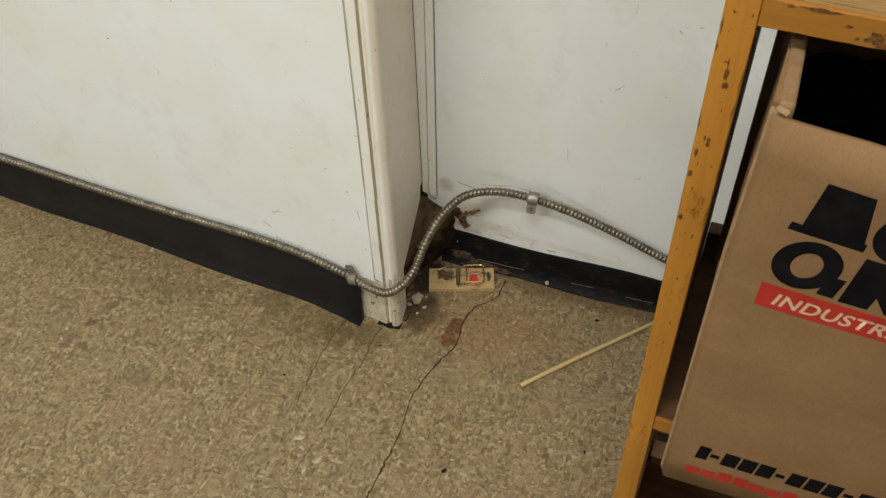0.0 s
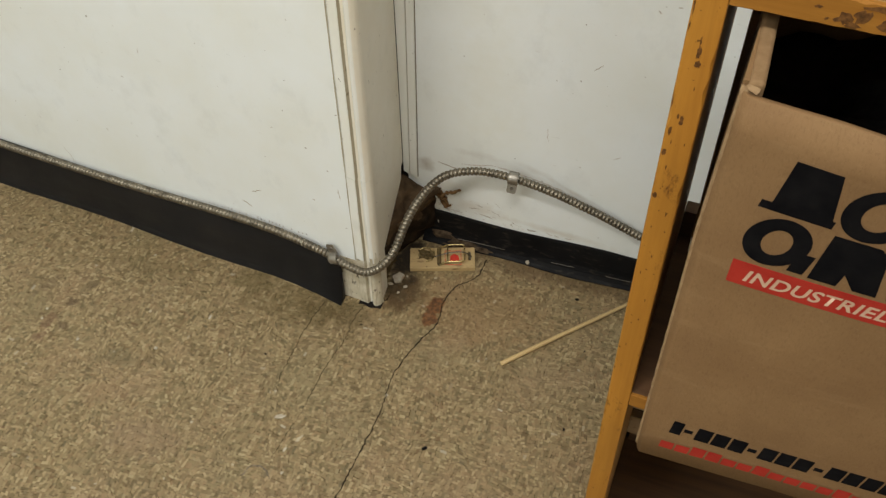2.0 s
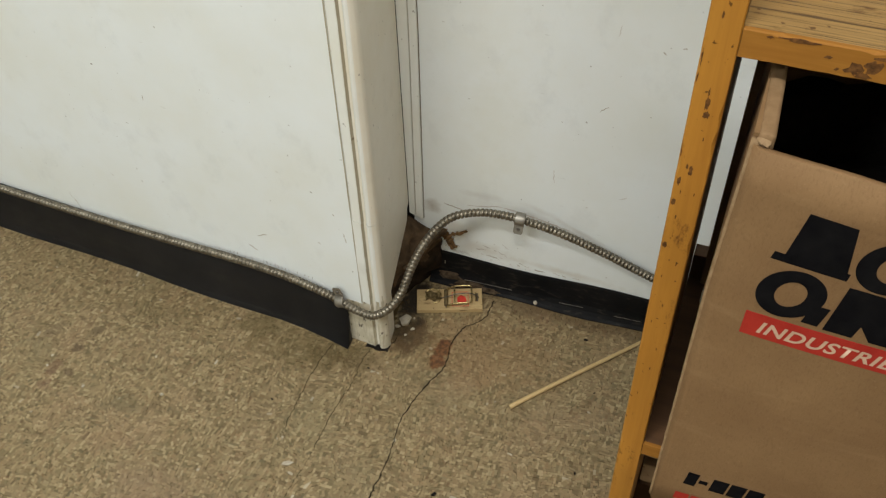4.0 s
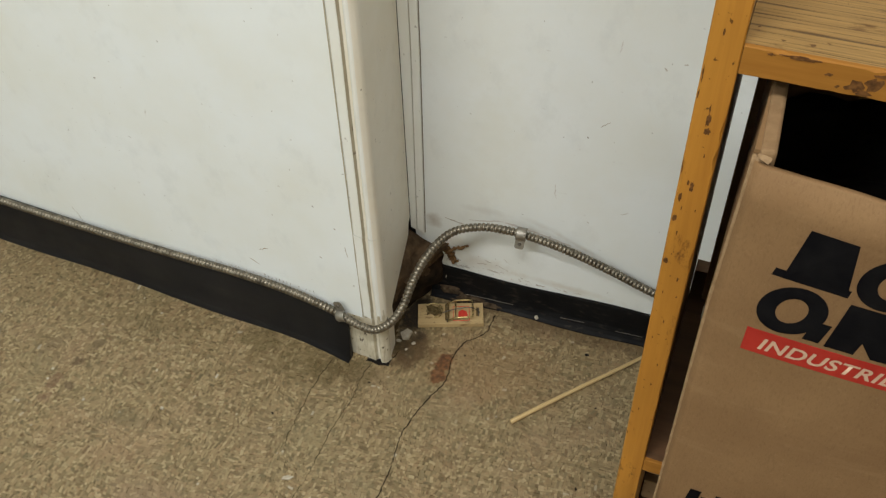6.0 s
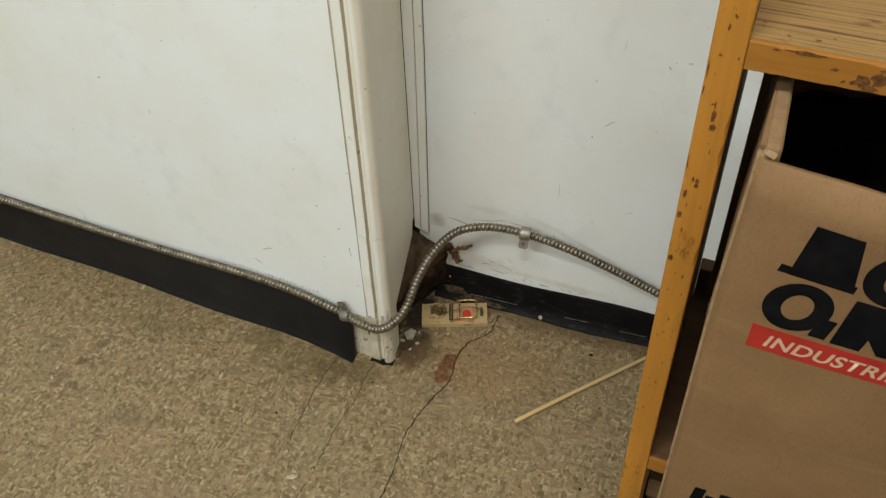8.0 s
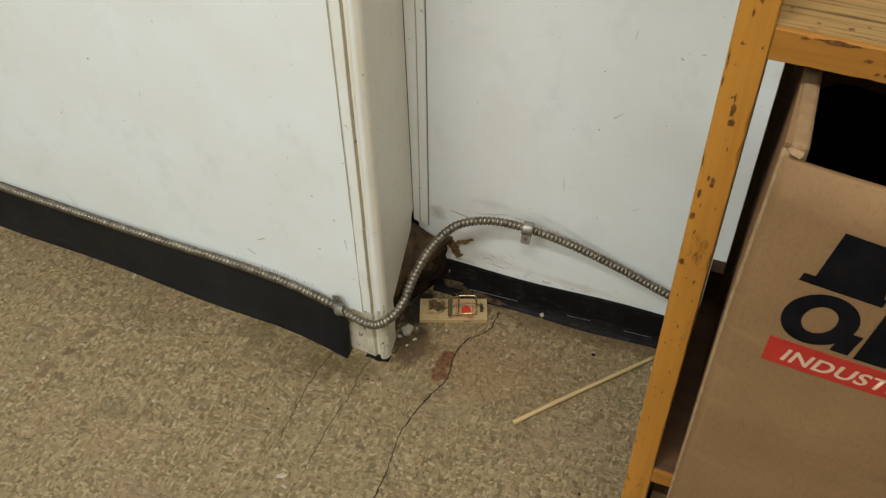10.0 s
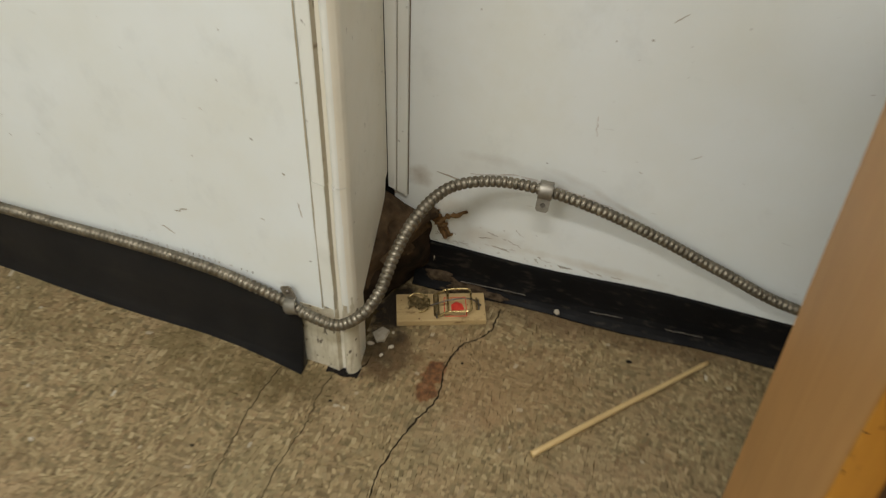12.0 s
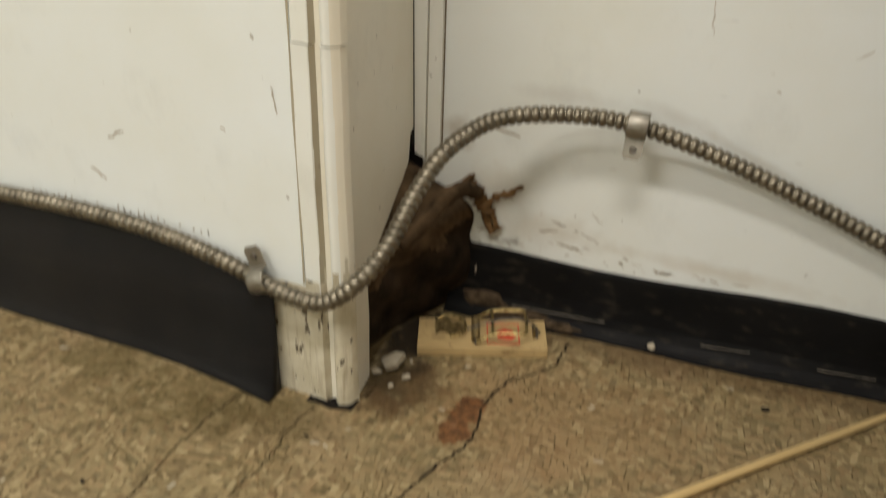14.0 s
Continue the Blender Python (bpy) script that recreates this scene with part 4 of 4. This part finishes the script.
def dent(x, z, w, h, seed, parent, lean=0.0):
    """A ragged dark chip in the varnish of a front edge."""
    r, bm = random.Random(seed), bmesh.new()
    ring = []
    for k in range(14):
        a = 2 * math.pi * k / 14
        q = r.uniform(0.55, 1.15)
        dx, dz = 0.85 * w / 2 * q * math.cos(a), h / 2 * q * math.sin(a)
        ring.append((x + dx + lean * dz, z + dz))
    bmesh.ops.recalc_face_normals(prism(ring, YF - 0.0003, YF + 0.0004, "y", bm), faces=bm.faces)
    return part("dent", bm, DENT, parent, "dark bare dent")


for k, (x, z, w, h) in enumerate(((0.3778, 0.761, 0.0034, 0.011), (0.3786, 0.753, 0.0050, 0.006), (0.3775, 0.769, 0.0014, 0.007), (0.3694, 0.792, 0.0014, 0.012), (0.3692, 0.778, 0.0012, 0.007),
                                  (0.3768, 0.709, 0.0032, 0.009), (0.3742, 0.712, 0.0018, 0.005), (0.3712, 0.699, 0.0026, 0.008), (0.3704, 0.681, 0.0036, 0.007), (0.3738, 0.668, 0.0012, 0.005),
                                  (0.3706, 0.641, 0.0036, 0.006), (0.3735, 0.690, 0.0010, 0.004), (0.3690, 0.722, 0.0010, 0.008), (0.3800, 0.735, 0.0010, 0.003), (0.3820, 0.690, 0.0009, 0.003),
                                  (0.3775, 0.650, 0.0010, 0.003), (0.3808, 0.625, 0.0014, 0.004), (0.3730, 0.610, 0.0010, 0.003), (0.3780, 0.580, 0.0012, 0.004), (0.3728, 0.560, 0.0010, 0.003),
                                  (0.3805, 0.530, 0.0010, 0.004), (0.3760, 0.820, 0.0016, 0.005), (0.3700, 0.850, 0.0012, 0.010), (0.3790, 0.505, 0.0012, 0.003), (0.3740, 0.470, 0.0010, 0.004))):
    dent(x, z, w, h, 500 + k, panel)
rail = [o for o in unit.children if o.name.startswith("shelf_board")][0]
for k, (x, z, w, h) in enumerate(((0.418, 0.8128, 0.026, 0.0028), (0.4330, 0.8065, 0.006, 0.0022), (0.4475, 0.8025, 0.013, 0.0080), (0.4555, 0.8050, 0.010, 0.0090), (0.4520, 0.7985, 0.012, 0.0040),
                                  (0.4385, 0.8000, 0.003, 0.0020), (0.4620, 0.8110, 0.016, 0.0040), (0.4700, 0.8030, 0.014, 0.0090), (0.4900, 0.8070, 0.010, 0.0050), (0.4020, 0.8120, 0.005, 0.0018))):
    dent(x, z, w, h, 540 + k, rail, 0.3)
lower = thing("plank_stack", "loose plain planks below the shelf, with dark fillers for the shaded space", "planks")
# the DARKWOOD and VOID pieces are fillers painting the shade between and below
for z0, z1, y0, m in ((0.058, 0.300, -0.13, DARKWOOD), (0.300, 0.329, -0.270, PLY), (0.329, 0.352, -0.262, VOID), (0.352, 0.374, -0.276, PLY)):
    part("plank", box(X1 + 0.004, XR - 0.02, y0, YB - 0.01, z0, z1, 0.001), m, lower)

# ---- cardboard box ----
carton = thing("cardboard_box", "open brown cardboard box with black and red print on a shelf", "box")
BX0, BXF, BX1, BF, BB, BZ0, BZ1, TH = 0.4045, 0.4115, 0.760, -0.348, -0.100, 0.4015, 0.781, 0.0045
def edge_lean(z):
    """The box's upright corner stands out a little below its crushed top."""
    return -0.0035 * min(1.0, max(0.0, (BZ1 - z) / 0.12))


def panel_card(name, x0, x1, y0, y1, z0, z1, label=""):
    return part(name, box(x0, x1, y0, y1, z0, z1, 0.0016, seg=3), CARD, carton, label)


def bend(x, z):
    """How far the slack front bulges, and how the box's soft, crushed corner falls back."""
    h = (z - BZ0) / (BZ1 - BZ0)
    k = 0.155 * max(0.0, h) + 0.15 * max(0.0, h) ** 5
    u = max(0.0, x - BXF)
    b = min(1.0, (x - BX0) / (BXF - BX0))
    return BF - k * u * (1 - u / (BX1 - BXF)) + 0.010 * (1 - b) ** 2, (1 - b) * edge_lean(z) - b * 0.006 * (1 - h)


def drawn_in(bm):
    """The end of the box slants inwards towards its back."""
    for v in bm.verts:
        v.co.x += 0.0100 * (v.co.y - BF) / (BB - BF)
    return bm


def bent(bm):
    for v in bm.verts:
        y, dx = bend(v.co.x, v.co.z)
        v.co.y += y - BF
        v.co.x += dx
        slack = max(0.0, 1 - (v.co.x - BX0) / 0.05) * max(0.0, (v.co.z - BZ1) / 0.02 + 1)
        v.co.z -= 0.005 * min(1.0, slack)
    return bm


bm = bmesh.new()
NX, NZ2 = 30, 12
xs = [BX0 + (BXF - BX0) * k / 8 for k in range(8)] + [BXF + (BX1 - BXF) * k / NX for k in range(NX + 1)]
cols = []
for depth in (0, 1):
    sheet = []
    for x in xs:
        sheet.append([bm.verts.new((x, BF + (TH if depth else 0.0003 * noise.noise(Vector((x * 40, zz, 1)))), BZ0 + (BZ1 - BZ0) * zz / NZ2)) for zz in range(NZ2 + 1)])
    for a, b in zip(sheet, sheet[1:]):
        for j in range(NZ2):
            bm.faces.new((a[j], b[j], b[j + 1], a[j + 1]) if not depth else (a[j], a[j + 1], b[j + 1], b[j]))
    cols.append(sheet)
fr, bk = cols
for j in (0, NZ2):
    for i in range(len(xs) - 1):
        bm.faces.new((fr[i][j], bk[i][j], bk[i + 1][j], fr[i + 1][j]))
for i in (0, len(xs) - 1):
    for j in range(NZ2):
        bm.faces.new((fr[i][j], fr[i][j + 1], bk[i][j + 1], bk[i][j]))
front = part("front_panel", bent(bm), CARD, carton, "printed brown cardboard front", True)
end = bmesh.new()
part("end_panel", prism([(BX0 - 0.0035, BZ0), (BX0 - 0.0035, BZ1 - 0.12), (BX0, BZ1), (BX0 + TH, BZ1), (BX0 + TH, BZ0)], BF + 0.0095, BB - TH, "y", end) and drawn_in(end), CARD, carton)
panel_card("end_panel", BX1 - TH, BX1, BF + TH, BB - TH, BZ0, BZ1)
panel_card("back_panel", BX0, BX1, BB - TH, BB, BZ0, BZ1)
panel_card("bottom_panel", BX0 + TH, BX1 - TH, BF + TH, BB - TH, BZ0, BZ0 + TH)
part("top_edge", box(BX0 + 0.0030, BX0 + 0.0120, BF + 0.0075, BB - TH, BZ1 - 0.0400, BZ1 + 0.0016, 0.0034, seg=4), CARD_EDGE, carton, "pale folded cardboard rim")
edge = []
for k in range(61):
    z = BZ0 + 0.002 + (BZ1 - BZ0 - 0.004) * k / 60
    y, dx = bend(BX0 + 0.0012, z)
    edge.append(Vector((BX0 + 0.0012 + dx, y + 0.0004, z)))
part("worn_edge", sweep(edge, lambda i: 0.0014 + 0.0005 * noise.noise(Vector((i * 0.6, 7, 3))), 8), CARD_WORN, carton, "pale rubbed corner edge", True)
part("crumpled_corner", blob((BX0 + 0.0050, BF + 0.0075, BZ1 - 0.0035), (0.0038, 0.0034, 0.0018), 11, 0.9), CARD_WORN, carton, "crumpled torn corner")
# the whole unit stands slightly askew
askew = pose(X0, YF, 0, 0, 0, -1.6) @ pose(-X0, -YF, 0)
unit.matrix_basis = askew
lower.matrix_basis = askew
# added black filler: stands in for the dark interior of the open box
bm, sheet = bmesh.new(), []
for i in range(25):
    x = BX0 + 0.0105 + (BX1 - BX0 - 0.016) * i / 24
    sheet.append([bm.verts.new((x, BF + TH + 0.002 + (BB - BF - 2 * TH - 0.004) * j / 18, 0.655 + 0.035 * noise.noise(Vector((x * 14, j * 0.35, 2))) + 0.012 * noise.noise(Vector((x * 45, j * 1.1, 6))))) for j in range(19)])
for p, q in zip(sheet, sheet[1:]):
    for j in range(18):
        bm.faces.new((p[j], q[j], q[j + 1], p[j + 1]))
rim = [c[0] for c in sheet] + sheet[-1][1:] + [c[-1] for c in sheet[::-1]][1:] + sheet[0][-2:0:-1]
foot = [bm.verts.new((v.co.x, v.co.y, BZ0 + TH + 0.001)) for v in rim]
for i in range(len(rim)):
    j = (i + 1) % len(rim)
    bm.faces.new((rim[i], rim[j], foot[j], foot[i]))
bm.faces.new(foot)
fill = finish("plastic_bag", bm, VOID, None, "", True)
tagged(fill, "uneven black filler added to darken the inside of the cardboard box", "bag")
YI = BF - 0.0003


def EMX(x):
    return 0.4325 + (x - 0.433) * 0.79


def ink(points, material, name="print", label="", holes=()):
    bm = bmesh.new()
    vs = [bm.verts.new((EMX(x) if z > 0.655 else x, YI, z)) for x, z in points]
    bm.faces.new(vs)
    return part(name, bent(bm), material, front, label)


def ring_shape(cx, cz, rx, rz, hx, hz, shear, gap0, gap1, label):
    """An oblique oval band, open between two angles."""
    bm, last, n = bmesh.new(), None, 40
    for i in range(n + 1):
        a = gap0 + (gap1 - gap0) * i / n
        c, s = math.cos(a), math.sin(a)
        now = [bm.verts.new((EMX(cx + p * c + shear * q * s), YI, cz + q * s)) for p, q in ((rx, rz), (hx, hz))]
        if last:
            bm.faces.new((last[0], last[1], now[1], now[0]))
        last = now
    return part("print", bent(bm), BLACK_INK, front, label)


def slant(x0, x1, z0, z1, material=BLACK_INK, k=0.22, label=""):
    return ink([(x0, z0), (x1, z0), (x1 + k * (z1 - z0), z1), (x0 + k * (z1 - z0), z1)], material, "print", label)


# two rows of a bold black emblem, as plain slanted blocks and ovals
UP = 0.0025
for pts4 in ([(0.4400, 0.7035 + UP), (0.4845, 0.7035 + UP), (0.4785, 0.7455 + UP), (0.4470, 0.7455 + UP)], [(0.4325, 0.7035 + UP), (0.4850, 0.7035 + UP), (0.4858, 0.7100 + UP), (0.4340, 0.7100 + UP)]):
    ink(pts4, BLACK_INK, "print", "black slanted printed block")
ring_shape(0.5110, 0.7235 + UP, 0.0240, 0.0225, 0.0115, 0.0125, 0.2, 0.0, 2 * math.pi, "black oval printed shape")
for k in range(4):
    slant(0.545 + 0.043 * k, 0.580 + 0.043 * k, 0.7035 + UP, 0.7455 + UP)
ring_shape(0.4545, 0.6815, 0.0235, 0.0215, 0.0105, 0.0115, 0.2, 0.0, 2 * math.pi, "black oval printed shape")
slant(0.4680, 0.4800, 0.6610, 0.6790)
ink([(0.4840, 0.6600), (0.5050, 0.6600), (0.5075, 0.6720), (0.5170, 0.6600), (0.5340, 0.6600), (0.5290, 0.6960), (0.5220, 0.7020), (0.4890, 0.7020)], BLACK_INK, "print", "black notched printed block")
for k in range(4):
    slant(0.541 + 0.043 * k, 0.576 + 0.043 * k, 0.6600, 0.7020)
bm = bmesh.new()
for k in range(24):
    box(0.4295 + 0.0119 * k, 0.4295 + 0.0119 * (k + 1), YI - 0.0001, YI + 0.0002, 0.6355, 0.6568, 0, bm)
bmesh.ops.remove_doubles(bm, verts=bm.verts, dist=1e-5)
band = part("red_band", bent(bm), RED_INK, front, "red printed band with pale lettering")


def lettering(words, x, z, size, material, parent, shear, label):
    cu = bpy.data.curves.new("lettering", "FONT")
    cu.body, cu.size, cu.shear, cu.offset, cu.space_character = words, size, shear, size * 0.022, 1.06
    tmp = new("lettering", cu)
    bpy.context.view_layer.update()
    me = bpy.data.meshes.new_from_object(tmp.evaluated_get(bpy.context.evaluated_depsgraph_get()))
    bpy.data.objects.remove(tmp)
    me.materials.clear()
    me.materials.append(material)
    me.transform(pose(x, YI - 0.0004, z, 90))
    for v in me.vertices:
        y, dx = bend(v.co.x, v.co.z)
        v.co.y += y - BF
        v.co.x += dx
    ob = new("lettering", me)
    ob.parent = parent
    ob["label"] = label
    return ob


lettering("INDUSTRIEL", 0.4380, 0.6404, 0.0152, PALE_INK, band, 0.25, "pale unprinted word in the red band")

# unreadable rows become bars
for x, w in ((0.4240, 0.008), (0.4345, 0.006), (0.4430, 0.011), (0.4560, 0.011), (0.4690, 0.011), (0.4830, 0.006), (0.4915, 0.011), (0.5045, 0.011), (0.5175, 0.011), (0.532, 0.006), (0.541, 0.011), (0.554, 0.011), (0.567, 0.011), (0.580, 0.011)):
    low = w < 0.007
    slant(x + 0.004, x + w + 0.0045, 0.4490 if low else 0.4430, 0.4540 if low else 0.4610, BLACK_INK, 0.1)
for k in range(15):
    x = 0.4210 + 0.0122 * k
    tall = k in (2, 3, 6, 11)
    slant(x + 0.003, x + 0.0135, 0.4190, 0.4325 if tall else 0.4290, RED_INK, 0.1)
# small staple in the end seam
part("staple", box(BX0 - 0.0042, BX0 - 0.0020, -0.3385, -0.3365, 0.640, 0.652), DARKSTEEL, carton)

# dirt in the joint beside the corner moulding
bm, last = bmesh.new(), None
for k in range(121):
    z = 0.09 + 0.01 * k
    w = 0.0017 + 0.0009 * noise.noise(Vector((z * 22, 5, 1)))
    x = -0.0195 + 0.0006 * noise.noise(Vector((z * 9, 1, 7)))
    now = [bm.verts.new((q, left_y(q) - 0.0004, z)) for q in (x - w / 2, x + w / 2)]
    if last:
        bm.faces.new((*last, now[1], now[0]))
    last = now
part("dirt_line", bm, GROOVE, wl, "brown dirt in the joint")

# ---- inlaid chips of the floor ----
UNIT, GX, GY, OX, OY = 0.0037, 612, 226, -1.02, -0.665


def wander(x, y):
    """The chips' grid drifts and turns from patch to patch."""
    p = Vector((x * 21, y * 21, 0.3))
    q = Vector((x * 21 + 40, y * 21 - 17, 4.1))
    f = Vector((x * 75, y * 75, 8.0))
    return x + 0.0085 * noise.noise(p) + 0.0012 * noise.noise(f), y + 0.0085 * noise.noise(q) + 0.0012 * noise.noise(f * 1.1)


corners = [[wander(OX + UNIT * i, OY + UNIT * j) for j in range(GY + 1)] for i in range(GX + 1)]
taken = [[False] * GY for _ in range(GX)]
r = random.Random(77)
chip_cells = []
for i in range(GX):
    for j in range(GY):
        if taken[i][j]:
            continue
        long = r.choices((1, 2, 3), (0.56, 0.41, 0.03))[0]
        across = noise.noise(Vector((i * 0.16, j * 0.16, 2.0))) + r.uniform(-0.45, 0.45) > 0.14
        w, d = (long, 1) if across else (1, long)
        while w > 1 and (i + w > GX or any(taken[i + k][j] for k in range(w))):
            w -= 1
        while d > 1 and (j + d > GY or any(taken[i][j + k] for k in range(d))):
            d -= 1
        for p in range(w):
            for q in range(d):
                taken[i + p][j + q] = True
        cx, cy = corners[i][j]
        if cy < (0.158 if cx > 0.0 else left_y(cx) - 0.003):
            chip_cells.append((i, j, w, d))
single, joined_verts, joined_faces = [], [], []
INSET, BEVEL = 0.00004, 0.00010


def add_chip(ring, mid, top):
    base = len(joined_verts)
    for inset, z in ((INSET, -0.0006), (INSET + BEVEL, top)):
        for p in ring:
            joined_verts.append((*(p + (mid - p).normalized() * inset * 1.4), z))
    joined_faces.append((base + 4, base + 5, base + 6, base + 7))
    for k in range(4):
        m = (k + 1) % 4
        joined_faces.append((base + k, base + m, base + 4 + m, base + 4 + k))


for i, j, w, d in chip_cells:
    ring = [Vector(corners[a][b]) for a, b in ((i, j), (i + w, j), (i + w, j + d), (i, j + d))]
    mid = sum(ring, Vector((0, 0))) / 4
    if 0.042 < mid.x < 0.160 and -0.056 < mid.y < 0.000 and len(single) < 300:
        single.append((mid, ring, w, d))
        continue
    a = math.radians(r.gauss(0, 5))
    c, q = math.cos(a), math.sin(a)
    off = Vector((r.uniform(-0.0005, 0.0005), r.uniform(-0.0005, 0.0005)))
    ring = [mid + off + Vector((c * p.x - q * p.y, q * p.x + c * p.y)) * 1.02 for p in (k - mid for k in ring)]
    add_chip(ring, mid + off, -0.00014 * r.random())
# chips laid crosswise over the others, singly and in rows of two or three
for k in range(9000):
    x, y = r.uniform(OX + 0.03, OX + UNIT * GX - 0.03), r.uniform(OY + 0.03, 0.15)
    if y > (0.150 if x > 0.01 else left_y(x) - 0.012) or (0.036 < x < 0.166 and -0.064 < y < 0.006):
        continue
    a = math.radians(45 * r.randrange(4) + r.gauss(0, 12))
    e, n = Vector((math.cos(a), math.sin(a))), Vector((-math.sin(a), math.cos(a)))
    long, top = r.choice((1.0, 1.2, 1.6, 2.0)) * UNIT * 0.94, -0.00002 + 0.00010 * r.random()
    for m in range(r.choice((1, 2, 2, 3, 3))):
        mid = Vector((x, y)) + n * (m * UNIT * 0.92)
        half = UNIT * 0.45
        add_chip([mid - e * long / 2 - n * half, mid + e * long / 2 - n * half, mid + e * long / 2 + n * half, mid - e * long / 2 + n * half], mid, top)
me = bpy.data.meshes.new("chips")
me.from_pydata(joined_verts, [], joined_faces)
me.materials.append(CHIPS)
chips_ob = tagged(new("chips", me), "small beige and brown rectangular chips inlaid in the floor", kind="stuff")
chips_ob.parent = floor_ob
part("bedding", box(OX + 0.02, OX + UNIT * GX - 0.02, OY + 0.02, 0.30, -0.0020, -0.0005), BEDDING, floor_ob, "dark filling between the chips")
shared = {}
for mid, ring, w, d in single:
    if (w, d) not in shared:
        bm = bmesh.new()
        box(-w / 2, w / 2, -d / 2, d / 2, -0.0006, -0.00004, 0, bm)
        for v in bm.verts:
            gap = INSET / UNIT + (BEVEL / UNIT if v.co.z > -0.0003 else 0.0)
            v.co.x -= math.copysign(gap, v.co.x)
            v.co.y -= math.copysign(gap, v.co.y)
        shared[w, d] = bpy.data.meshes.new("chip")
        bmesh.ops.recalc_face_normals(bm, faces=bm.faces)
        bm.to_mesh(shared[w, d])
        bm.free()
        shared[w, d].materials.append(CHIP)
    ob = new("chip", shared[w, d])
    ob.parent = floor_ob
    ax, ay = (ring[1] - ring[0] + ring[2] - ring[3]) / (2 * w), (ring[3] - ring[0] + ring[2] - ring[1]) / (2 * d)
    ob.matrix_basis = Matrix(((ax.x, -ax.y * ay.length / ax.length, 0, mid.x), (ax.y, ax.x * ay.length / ax.length, 0, mid.y), (0, 0, 1, 0), (0, 0, 0, 1)))
